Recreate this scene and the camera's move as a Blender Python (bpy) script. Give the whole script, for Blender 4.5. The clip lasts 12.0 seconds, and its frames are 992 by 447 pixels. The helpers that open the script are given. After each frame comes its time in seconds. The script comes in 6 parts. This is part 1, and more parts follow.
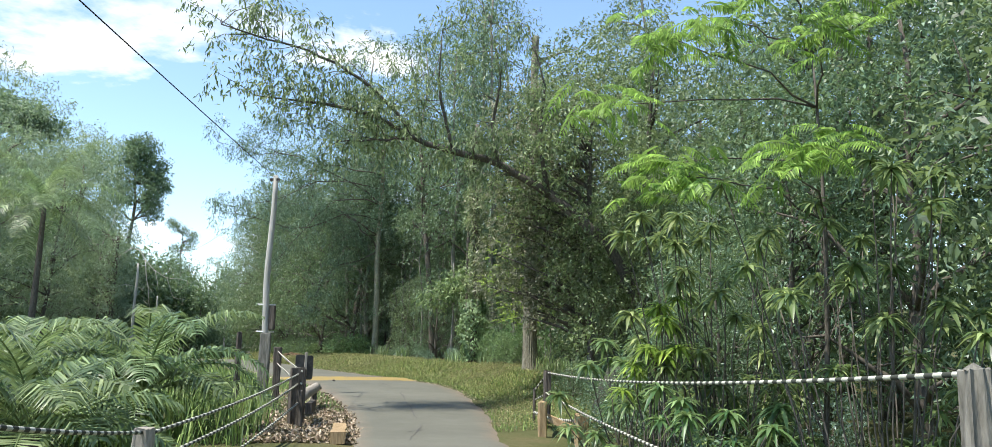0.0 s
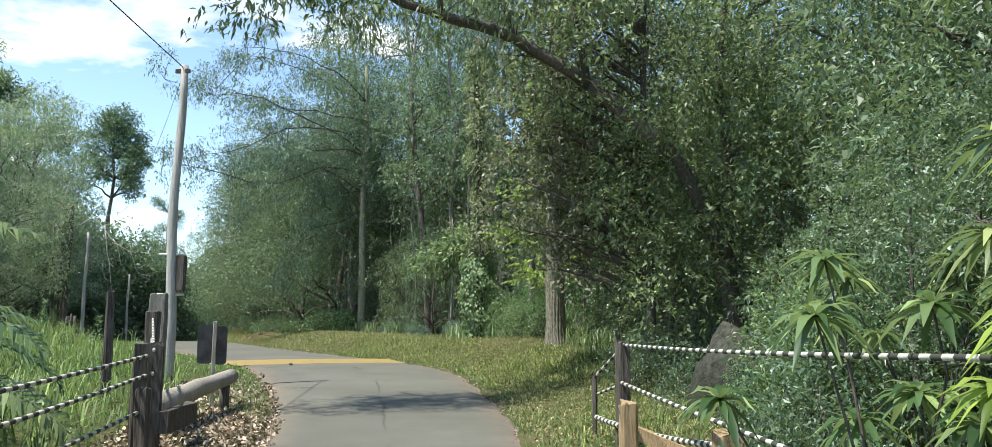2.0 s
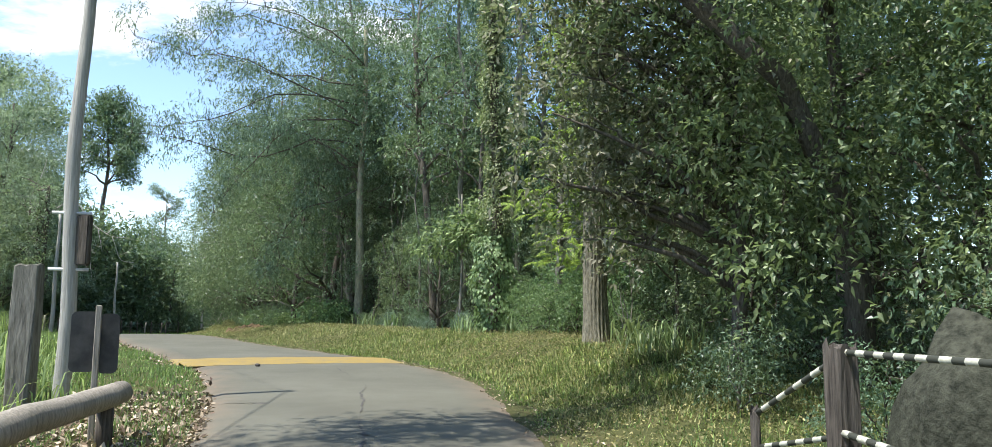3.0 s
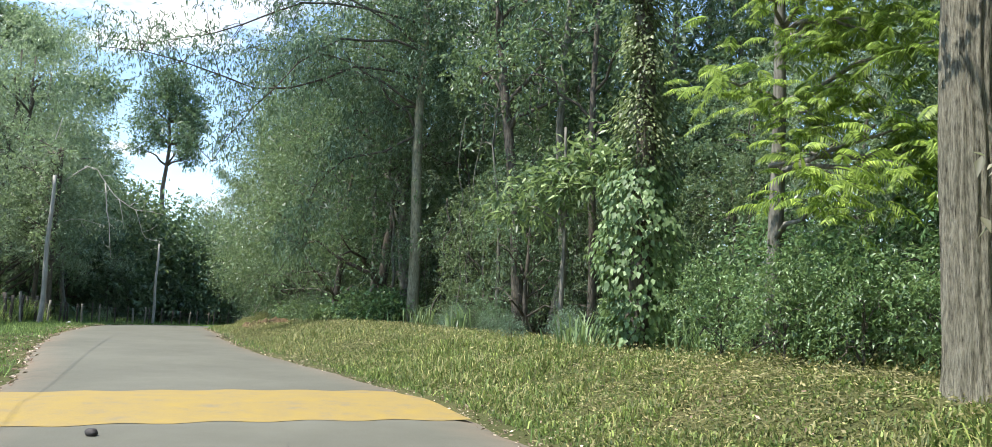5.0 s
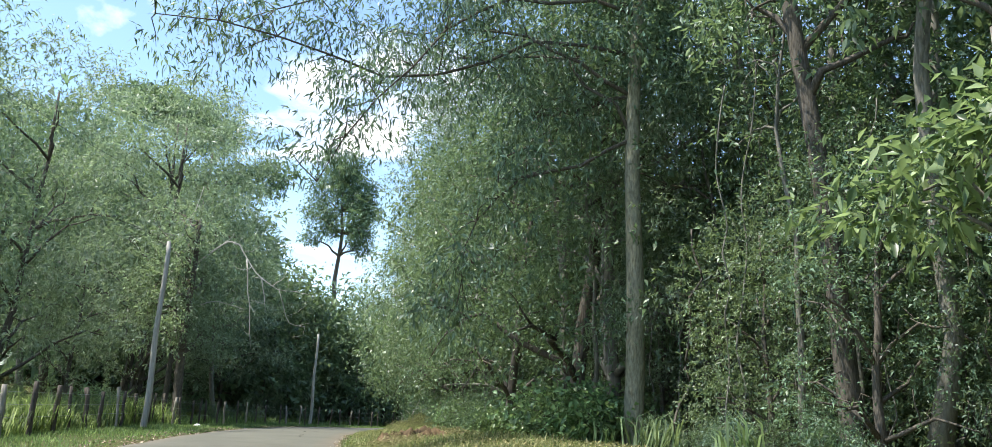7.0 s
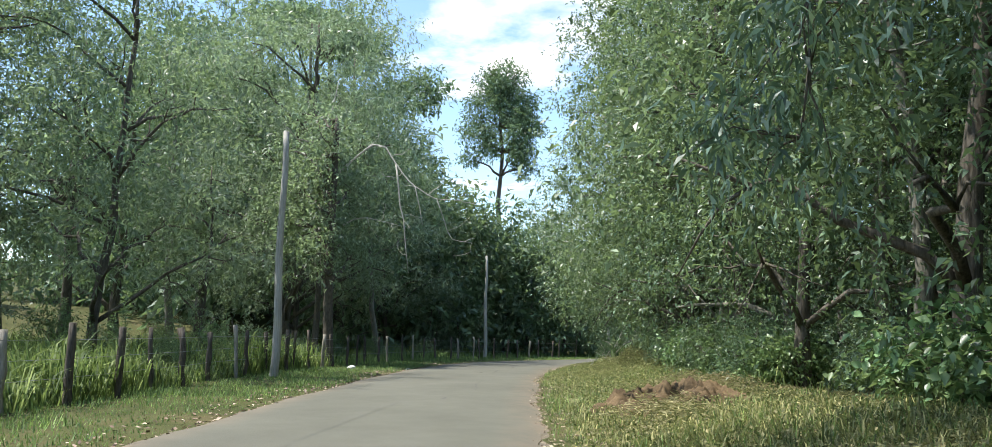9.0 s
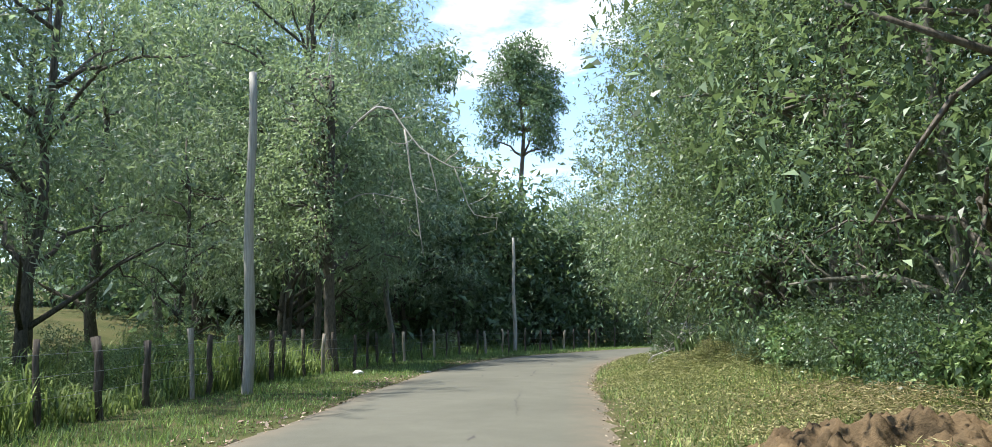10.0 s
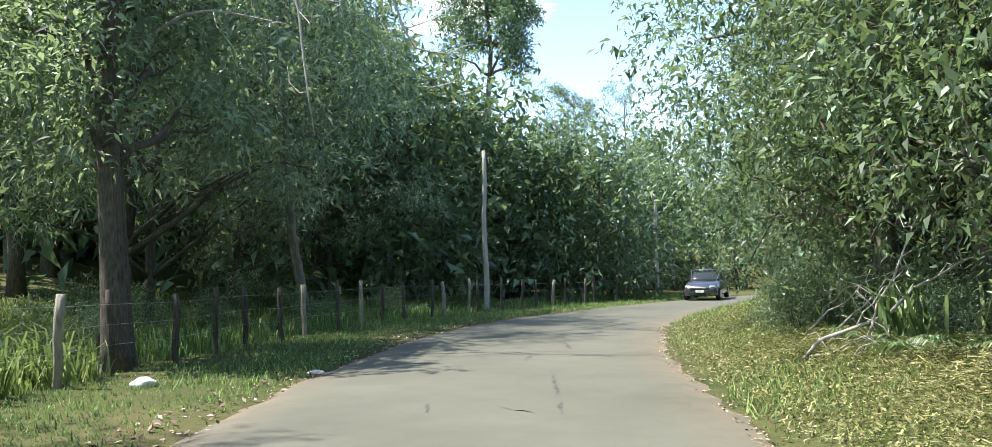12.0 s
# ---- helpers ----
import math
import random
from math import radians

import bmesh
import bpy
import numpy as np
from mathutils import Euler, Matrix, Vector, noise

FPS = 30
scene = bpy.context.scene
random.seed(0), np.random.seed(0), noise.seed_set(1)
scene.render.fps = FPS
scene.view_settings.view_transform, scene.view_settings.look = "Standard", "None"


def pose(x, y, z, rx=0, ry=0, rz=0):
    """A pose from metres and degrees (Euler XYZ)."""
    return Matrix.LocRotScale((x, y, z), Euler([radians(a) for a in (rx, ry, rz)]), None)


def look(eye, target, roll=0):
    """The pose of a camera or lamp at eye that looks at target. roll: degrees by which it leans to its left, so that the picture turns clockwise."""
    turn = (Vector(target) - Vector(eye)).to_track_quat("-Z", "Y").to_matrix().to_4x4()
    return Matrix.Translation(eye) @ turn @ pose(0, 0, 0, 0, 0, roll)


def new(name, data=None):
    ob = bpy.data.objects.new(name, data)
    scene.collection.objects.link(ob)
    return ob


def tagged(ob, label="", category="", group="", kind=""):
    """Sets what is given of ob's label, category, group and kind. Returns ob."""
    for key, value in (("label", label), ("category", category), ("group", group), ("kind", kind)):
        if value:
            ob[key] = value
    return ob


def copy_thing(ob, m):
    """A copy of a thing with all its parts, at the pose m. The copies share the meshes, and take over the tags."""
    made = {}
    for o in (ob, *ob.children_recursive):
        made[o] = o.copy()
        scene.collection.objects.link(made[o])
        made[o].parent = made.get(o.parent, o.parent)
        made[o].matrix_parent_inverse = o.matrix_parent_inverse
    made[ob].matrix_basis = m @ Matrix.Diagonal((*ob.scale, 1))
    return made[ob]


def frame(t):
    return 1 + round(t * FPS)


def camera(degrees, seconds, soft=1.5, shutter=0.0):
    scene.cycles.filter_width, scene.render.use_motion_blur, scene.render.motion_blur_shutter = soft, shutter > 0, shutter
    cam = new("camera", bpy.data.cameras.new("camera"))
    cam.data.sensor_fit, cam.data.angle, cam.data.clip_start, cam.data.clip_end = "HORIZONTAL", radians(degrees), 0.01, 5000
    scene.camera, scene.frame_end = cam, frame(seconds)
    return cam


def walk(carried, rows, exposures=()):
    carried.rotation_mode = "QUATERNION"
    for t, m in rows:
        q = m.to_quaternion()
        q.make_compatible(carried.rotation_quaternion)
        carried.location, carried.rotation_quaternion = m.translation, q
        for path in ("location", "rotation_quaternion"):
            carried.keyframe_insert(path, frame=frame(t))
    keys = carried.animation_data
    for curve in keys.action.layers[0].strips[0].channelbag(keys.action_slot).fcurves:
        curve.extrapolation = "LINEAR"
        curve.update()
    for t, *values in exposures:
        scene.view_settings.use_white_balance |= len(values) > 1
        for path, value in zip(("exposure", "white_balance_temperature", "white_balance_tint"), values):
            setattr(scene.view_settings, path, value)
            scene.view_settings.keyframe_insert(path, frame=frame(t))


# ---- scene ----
cam = camera(62.0, 12.0, soft=0.4)
PATH = [
    (0, (2.074, 12.558, 1.488), (1.893, 14.528, 1.779), 1.5),
    (0.5, (1.851, 14.305, 1.451), (1.67, 16.278, 1.729), 1.5),
    (1, (1.627, 16.223, 1.351), (1.447, 18.195, 1.63), 1.1),
    (1.5, (1.363, 18.331, 1.232), (1.18, 20.305, 1.497), 0.8),
    (2, (1.045, 20.689, 1.151), (0.863, 22.666, 1.395), 0.5),
    (2.5, (0.652, 23.026, 1.102), (0.473, 25.004, 1.339), 0.6),
    (4.5, (-1.4, 33.86, 1.088), (-1.737, 35.821, 1.288), 2.1),
    (5, (-2.007, 36.468, 1.146), (-2.382, 38.42, 1.362), 2.2),
    (5.5, (-2.671, 39.191, 1.213), (-3.095, 41.122, 1.515), 1.8),
    (6, (-3.571, 41.742, 1.324), (-4.101, 43.628, 1.731), 2.2),
    (6.5, (-4.667, 44.196, 1.314), (-5.316, 46.039, 1.74), 2.7),
    (7, (-5.88, 46.37, 1.343), (-6.652, 48.165, 1.768), 2.7),
    (7.5, (-7.042, 48.335, 1.282), (-7.932, 50.094, 1.62), 2.7),
    (9.5, (-13.162, 56.208, 1.495), (-14.311, 57.829, 1.725), -0.2),
    (10, (-14.872, 58.499, 1.514), (-16.031, 60.115, 1.725), -1.1),
    (10.5, (-16.781, 60.919, 1.475), (-17.941, 62.538, 1.655), -1.4),
    (11, (-18.873, 63.609, 1.439), (-20.032, 65.233, 1.578), -1.2),
    (11.5, (-21.098, 66.73, 1.329), (-22.24, 68.369, 1.434), -1.3),
    (12, (-23.252, 70.035, 1.249), (-24.343, 71.709, 1.335), -1.4),
]
walk(cam, [(t, look(eye, target, roll)) for t, eye, target, roll in PATH],
     exposures=((0, 1.22), (2.5, 1.2), (4.5, 1.45), (5.2, 1.32), (6, 1.1), (6.5, 1.05), (7, 1.42), (7.5, 1.1), (9.5, 1.38), (10.5, 1.48), (12, 1.75)))

# ---- light ----
SUN_FROM = Vector((-0.50, -0.32, 1.22)).normalized()
world = bpy.data.worlds.new("world")
scene.world = world
world.use_nodes = True
wt = world.node_tree
wt.nodes.clear()


def wnode(kind, **inputs):
    n = wt.nodes.new(kind)
    for key, value in inputs.items():
        n.inputs[key.replace("_", " ")].default_value = value
    return n


sky = wt.nodes.new("ShaderNodeTexSky")
sky.sky_type = "NISHITA"
sky.sun_disc = False
sky.sun_elevation = math.asin(SUN_FROM.z)
sky.sun_rotation = math.atan2(SUN_FROM.x, SUN_FROM.y)
sky.air_density, sky.dust_density, sky.ozone_density = 1.0, 0.15, 2.4
coord = wt.nodes.new("ShaderNodeTexCoord")
# flat cloud layer: the view direction divided by its height
sep = wt.nodes.new("ShaderNodeSeparateXYZ")
wt.links.new(coord.outputs["Generated"], sep.inputs[0])
zmax = wt.nodes.new("ShaderNodeMath")
zmax.operation = "ADD"
zmax.inputs[1].default_value = 0.12
wt.links.new(sep.outputs["Z"], zmax.inputs[0])
cdiv = wt.nodes.new("ShaderNodeVectorMath")
cdiv.operation = "DIVIDE"
ccomb = wt.nodes.new("ShaderNodeCombineXYZ")
for k in range(3):
    wt.links.new(zmax.outputs[0], ccomb.inputs[k])
wt.links.new(coord.outputs["Generated"], cdiv.inputs[0])
wt.links.new(ccomb.outputs[0], cdiv.inputs[1])
cshift = wt.nodes.new("ShaderNodeVectorMath")
cshift.operation = "ADD"
cshift.inputs[1].default_value = (1.504, 19.257, 0.0)
wt.links.new(cdiv.outputs[0], cshift.inputs[0])
cnoise = wnode("ShaderNodeTexNoise", Scale=1.35, Detail=9.0, Roughness=0.56, Distortion=0.25)
wt.links.new(cshift.outputs[0], cnoise.inputs["Vector"])
cramp = wt.nodes.new("ShaderNodeValToRGB")
cramp.color_ramp.elements[0].position, cramp.color_ramp.elements[1].position = 0.565, 0.65
wt.links.new(cnoise.outputs["Fac"], cramp.inputs["Fac"])
sky_bg = wt.nodes.new("ShaderNodeBackground")
sky_bg.inputs["Strength"].default_value = 0.125
wt.links.new(sky.outputs[0], sky_bg.inputs["Color"])
cloud_bg = wt.nodes.new("ShaderNodeBackground")
cloud_bg.inputs["Color"].default_value = (0.97, 0.98, 1.0, 1)
cloud_bg.inputs["Strength"].default_value = 0.62
wmix = wt.nodes.new("ShaderNodeMixShader")
wt.links.new(cramp.outputs["Color"], wmix.inputs[0])
wt.links.new(sky_bg.outputs[0], wmix.inputs[1])
wt.links.new(cloud_bg.outputs[0], wmix.inputs[2])
wout = wt.nodes.new("ShaderNodeOutputWorld")
wt.links.new(wmix.outputs[0], wout.inputs[0])

sun = new("sun", bpy.data.lights.new("sun", "SUN"))
sun.data.energy, sun.data.angle, sun.data.color = 3.6, radians(0.6), (1.0, 0.96, 0.90)
sun.matrix_world = look(SUN_FROM * 60, (0, 0, 0))


# ---- materials ----
def material(name, base, rough=0.8, spec=0.3):
    m = bpy.data.materials.new(name)
    m.use_nodes = True
    b = m.node_tree.nodes["Principled BSDF"]
    b.inputs["Base Color"].default_value = (*base, 1)
    b.inputs["Roughness"].default_value = rough
    b.inputs["Specular IOR Level"].default_value = spec
    return m, m.node_tree, b


def ramp_node(nt, src, stops):
    r = nt.nodes.new("ShaderNodeValToRGB")
    while len(r.color_ramp.elements) < len(stops):
        r.color_ramp.elements.new(0.5)
    for e, (at, col) in zip(r.color_ramp.elements, stops):
        e.position, e.color = at, (*col, 1)
    nt.links.new(src, r.inputs["Fac"])
    return r.outputs["Color"]


def noise_node(nt, scale, detail=5.0, rough=0.6, stretch=None):
    tc = nt.nodes.new("ShaderNodeTexCoord")
    n = nt.nodes.new("ShaderNodeTexNoise")
    n.inputs["Scale"].default_value = scale
    n.inputs["Detail"].default_value = detail
    n.inputs["Roughness"].default_value = rough
    if stretch:
        mp = nt.nodes.new("ShaderNodeMapping")
        mp.inputs["Scale"].default_value = stretch
        nt.links.new(tc.outputs["Object"], mp.inputs["Vector"])
        nt.links.new(mp.outputs["Vector"], n.inputs["Vector"])
    else:
        nt.links.new(tc.outputs["Object"], n.inputs["Vector"])
    return n.outputs["Fac"]


def mix_node(nt, fac, a, b, how="MIX"):
    n = nt.nodes.new("ShaderNodeMix")
    n.data_type, n.blend_type = "RGBA", how
    for sock, v in ((n.inputs[0], fac), (n.inputs[6], a), (n.inputs[7], b)):
        if isinstance(v, (int, float)):
            sock.default_value = v
        elif isinstance(v, tuple):
            sock.default_value = (*v, 1)
        else:
            nt.links.new(v, sock)
    return n.outputs[2]


def bump_node(nt, height, bsdf, strength=0.4, distance=0.02):
    n = nt.nodes.new("ShaderNodeBump")
    n.inputs["Strength"].default_value, n.inputs["Distance"].default_value = strength, distance
    nt.links.new(height, n.inputs["Height"])
    nt.links.new(n.outputs["Normal"], bsdf.inputs["Normal"])


def leafy(name, dark, mid, light, rough=0.45, through_light=0.35, spec=0.35, spread=0.12):
    """Leaves: each leaf its own tone with glints painted into the palest, each plant a little different, some light
    passing through.
    """
    m, nt, b = material(name, mid, rough, spec)
    geo = nt.nodes.new("ShaderNodeNewGeometry")
    # ramp ends pushed darker and paler than the leaves: sparkle put into the colour
    col = ramp_node(nt, geo.outputs["Random Per Island"], [(0.0, tuple(c * 0.75 for c in dark)), (0.42, mid), (0.80, light), (1.0, tuple(min(1, c * 1.8) for c in light))])
    info = nt.nodes.new("ShaderNodeObjectInfo")
    hsv = nt.nodes.new("ShaderNodeHueSaturation")
    mr = nt.nodes.new("ShaderNodeMapRange")
    mr.inputs["To Min"].default_value, mr.inputs["To Max"].default_value = 0.5 - spread * 0.22, 0.5 + spread * 0.22
    nt.links.new(info.outputs["Random"], mr.inputs["Value"])
    nt.links.new(mr.outputs[0], hsv.inputs["Hue"])
    mv = nt.nodes.new("ShaderNodeMapRange")
    mv.inputs["To Min"].default_value, mv.inputs["To Max"].default_value = 1 - 2 * spread, 1 + 2 * spread
    nt.links.new(noise_node(nt, 0.45, 2), mv.inputs["Value"])
    nt.links.new(mv.outputs[0], hsv.inputs["Value"])
    nt.links.new(col, hsv.inputs["Color"])
    nt.links.new(hsv.outputs[0], b.inputs["Base Color"])
    tr = nt.nodes.new("ShaderNodeBsdfTranslucent")
    tint = mix_node(nt, 0.55, hsv.outputs[0], (0.31, 0.43, 0.14), "MIX")
    nt.links.new(tint, tr.inputs["Color"])
    ms = nt.nodes.new("ShaderNodeMixShader")
    ms.inputs[0].default_value = through_light
    nt.links.new(b.outputs[0], ms.inputs[1])
    nt.links.new(tr.outputs[0], ms.inputs[2])
    nt.links.new(ms.outputs[0], nt.nodes["Material Output"].inputs["Surface"])
    return m


LEAF_A = leafy("leaf_forest", (0.028, 0.056, 0.030), (0.074, 0.135, 0.074), (0.165, 0.235, 0.150), rough=0.42, spec=0.45, through_light=0.36)
LEAF_B = leafy("leaf_olive", (0.042, 0.068, 0.032), (0.104, 0.151, 0.074), (0.200, 0.255, 0.140), rough=0.42, spec=0.45, through_light=0.36)
LEAF_C = leafy("leaf_bluish", (0.028, 0.062, 0.044), (0.074, 0.135, 0.096), (0.170, 0.250, 0.182), rough=0.42, spec=0.45, through_light=0.36)
LEAF_LIGHT = leafy("leaf_yellow_green", (0.11, 0.19, 0.025), (0.20, 0.31, 0.04), (0.30, 0.40, 0.07), through_light=0.5)
LEAF_MANGO = leafy("leaf_long", (0.035, 0.075, 0.025), (0.085, 0.150, 0.050), (0.20, 0.26, 0.10), rough=0.35, spec=0.5)
LEAF_VINE = leafy("leaf_vine", (0.070, 0.118, 0.048), (0.160, 0.225, 0.098), (0.25, 0.32, 0.155), rough=0.5, spec=0.35)
LEAF_PALM = leafy("leaf_frond", (0.055, 0.10, 0.040), (0.125, 0.190, 0.080), (0.22, 0.29, 0.14), rough=0.42, spec=0.4)
GRASS = leafy("grass_green", (0.045, 0.085, 0.020), (0.105, 0.170, 0.040), (0.21, 0.27, 0.075), rough=0.6, through_light=0.3)
STRAW = leafy("grass_dry", (0.11, 0.10, 0.040), (0.21, 0.185, 0.080), (0.31, 0.275, 0.135), rough=0.7, through_light=0.2)
CUT = leafy("grass_cut", (0.070, 0.085, 0.027), (0.160, 0.168, 0.056), (0.28, 0.27, 0.11), rough=0.6, through_light=0.25)
LITTER = leafy("leaf_litter", (0.09, 0.06, 0.04), (0.22, 0.165, 0.105), (0.42, 0.35, 0.25), rough=0.8, through_light=0.05)
LEAF_PALE = leafy("leaf_pale_grey_green", (0.070, 0.100, 0.072), (0.150, 0.200, 0.145), (0.28, 0.34, 0.25), rough=0.40, spec=0.45, through_light=0.52)
LEAF_FRESH = leafy("leaf_fresh_green", (0.040, 0.085, 0.035), (0.095, 0.170, 0.066), (0.19, 0.28, 0.125), rough=0.36, spec=0.55, through_light=0.4)
LEAF_BRIGHT = leafy("leaf_bright", (0.07, 0.11, 0.045), (0.155, 0.215, 0.085), (0.30, 0.35, 0.17), rough=0.4, spec=0.45, through_light=0.40)
LEAF_OLIVE = leafy("leaf_pale_olive", (0.060, 0.088, 0.040), (0.135, 0.175, 0.080), (0.24, 0.28, 0.14), rough=0.42, spec=0.4)
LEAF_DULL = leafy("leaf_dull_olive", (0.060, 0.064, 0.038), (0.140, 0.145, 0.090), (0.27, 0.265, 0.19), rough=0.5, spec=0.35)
LEAF_TALL = leafy("leaf_tall_dark", (0.032, 0.064, 0.040), (0.072, 0.128, 0.076), (0.145, 0.215, 0.135))
LEAF_FAR = leafy("leaf_far_woods", (0.030, 0.060, 0.036), (0.072, 0.122, 0.068), (0.14, 0.20, 0.118))


def bark(name, dark, light, grain=(9, 9, 1.6), depth=0.6):
    m, nt, b = material(name, dark, 0.9, 0.15)
    n1 = noise_node(nt, 4.0, 6, 0.65, grain)
    n2 = noise_node(nt, 0.8, 3)
    c = ramp_node(nt, n1, [(0.30, dark), (0.62, light)])
    c = mix_node(nt, 0.35, c, ramp_node(nt, n2, [(0.35, (0.4, 0.42, 0.34)), (0.65, (1.0, 0.98, 0.94))]), "MULTIPLY")
    nt.links.new(c, b.inputs["Base Color"])
    bump_node(nt, n1, b, depth, 0.03)
    return m


BARK_DARK = bark("bark_dark", (0.05, 0.043, 0.035), (0.17, 0.15, 0.125))
BARK_PALE = bark("bark_pale", (0.10, 0.095, 0.08), (0.28, 0.265, 0.225), (6, 6, 1.0))
BARK_LICHEN = bark("bark_lichen", (0.13, 0.125, 0.085), (0.36, 0.345, 0.25), (7, 7, 1.6), 0.7)
BARK_RIDGED = bark("bark_ridged", (0.050, 0.045, 0.034), (0.36, 0.335, 0.255), (16, 16, 2.2), 1.0)
TWIG = bark("twig_grey", (0.30, 0.275, 0.24), (0.58, 0.55, 0.50))
WOOD_POLE = bark("wood_pole", (0.30, 0.29, 0.265), (0.52, 0.50, 0.455), (12, 12, 0.5), 0.5)
WOOD_POST = bark("wood_post", (0.035, 0.030, 0.026), (0.15, 0.13, 0.11), (10, 10, 0.8))
WOOD_GREY = bark("wood_grey", (0.20, 0.18, 0.15), (0.42, 0.38, 0.32), (10, 10, 0.8))
WOOD_TAN = bark("wood_tan", (0.22, 0.15, 0.08), (0.45, 0.33, 0.19), (10, 10, 0.9))


def asphalt():
    m, nt, b = material("worn_asphalt", (0.3, 0.28, 0.26), 0.88, 0.25)
    fine = noise_node(nt, 70, 4, 0.7)
    big = noise_node(nt, 0.35, 4, 0.6)
    mid = noise_node(nt, 2.2, 5, 0.65)
    c = ramp_node(nt, big, [(0.3, (0.113, 0.112, 0.086)), (0.7, (0.152, 0.150, 0.117))])
    c = mix_node(nt, 0.35, c, ramp_node(nt, mid, [(0.35, (0.72, 0.70, 0.66)), (0.7, (1.0, 1.0, 1.0))]), "MULTIPLY")
    c = mix_node(nt, 0.35, c, ramp_node(nt, fine, [(0.3, (0.6, 0.6, 0.6)), (0.7, (1.0, 1.0, 1.0))]), "MULTIPLY")
    # earth washed over the rims
    at = nt.nodes.new("ShaderNodeAttribute")
    at.attribute_name = "rim"
    dirt = nt.nodes.new("ShaderNodeMath")
    dirt.operation = "MULTIPLY"
    nt.links.new(at.outputs["Fac"], dirt.inputs[0])
    nt.links.new(ramp_node(nt, mid, [(0.35, (0.2, 0.2, 0.2)), (0.65, (1, 1, 1))]), dirt.inputs[1])
    c = mix_node(nt, dirt.outputs[0], c, (0.21, 0.15, 0.10))
    nt.links.new(c, b.inputs["Base Color"])
    bump_node(nt, fine, b, 0.35, 0.006)
    return m


def soil():
    m, nt, b = material("verge_soil", (0.2, 0.15, 0.1), 0.95, 0.1)
    n1 = noise_node(nt, 0.5, 6, 0.7)
    n2 = noise_node(nt, 9.0, 5, 0.7)
    c = ramp_node(nt, n1, [(0.30, (0.048, 0.062, 0.022)), (0.52, (0.090, 0.094, 0.038)), (0.75, (0.140, 0.112, 0.060))])
    c = mix_node(nt, 0.5, c, ramp_node(nt, n2, [(0.3, (0.55, 0.55, 0.5)), (0.7, (1.0, 1.0, 1.0))]), "MULTIPLY")
    nt.links.new(c, b.inputs["Base Color"])
    bump_node(nt, n2, b, 0.8, 0.05)
    return m


def red_earth():
    m, nt, b = material("red_earth", (0.3, 0.17, 0.1), 0.95, 0.1)
    n1 = noise_node(nt, 3.0, 6, 0.7)
    c = ramp_node(nt, n1, [(0.3, (0.050, 0.037, 0.022)), (0.7, (0.175, 0.122, 0.068))])
    nt.links.new(c, b.inputs["Base Color"])
    bump_node(nt, n1, b, 1.0, 0.06)
    return m


def yellow_paint():
    m, nt, b = material("worn_yellow_paint", (0.6, 0.42, 0.08), 0.75, 0.3)
    n1 = noise_node(nt, 3.0, 6, 0.72)
    n2 = noise_node(nt, 40, 3, 0.7)
    c = ramp_node(nt, n1, [(0.30, (0.20, 0.165, 0.105)), (0.44, (0.265, 0.195, 0.070)), (0.72, (0.315, 0.222, 0.048))])
    c = mix_node(nt, 0.25, c, ramp_node(nt, n2, [(0.35, (0.6, 0.6, 0.6)), (0.65, (1, 1, 1))]), "MULTIPLY")
    nt.links.new(c, b.inputs["Base Color"])
    bump_node(nt, n2, b, 0.3, 0.005)
    return m


ASPHALT, SOIL, RED_EARTH, YELLOW = asphalt(), soil(), red_earth(), yellow_paint()


# ---- building helpers ----
rng = np.random.default_rng(7)


def link_mesh(name, mesh, parent=None, label=""):
    ob = new(name, mesh)
    if parent:
        ob.parent = parent
    if label:
        ob["label"] = label
    return ob


def mesh_from(name, verts, tris, mat, smooth=False):
    """A mesh from arrays of points and triangles or quads."""
    verts, tris = np.asarray(verts, np.float32), np.asarray(tris, np.int32)
    me = bpy.data.meshes.new(name)
    k = tris.shape[1]
    me.vertices.add(len(verts))
    me.vertices.foreach_set("co", verts.ravel())
    me.loops.add(tris.size)
    me.loops.foreach_set("vertex_index", tris.ravel())
    me.polygons.add(len(tris))
    me.polygons.foreach_set("loop_start", np.arange(len(tris), dtype=np.int32) * k)
    if smooth:
        me.polygons.foreach_set("use_smooth", np.ones(len(tris), bool))
    me.materials.append(mat)
    me.update(calc_edges=True)
    me.validate()
    return me


def part(name, bm, mat, parent, label=""):
    me = bpy.data.meshes.new(name)
    bm.to_mesh(me)
    bm.free()
    me.materials.append(mat)
    return link_mesh(name, me, parent, label)


def thing(name, at, label, category, group="", kind="", turn=0.0):
    ob = new(name)
    ob.matrix_basis = pose(*at, 0, 0, turn)
    return tagged(ob, label, category, group, kind)


def unit(v):
    return v / np.maximum(np.linalg.norm(v, axis=-1, keepdims=True), 1e-6)


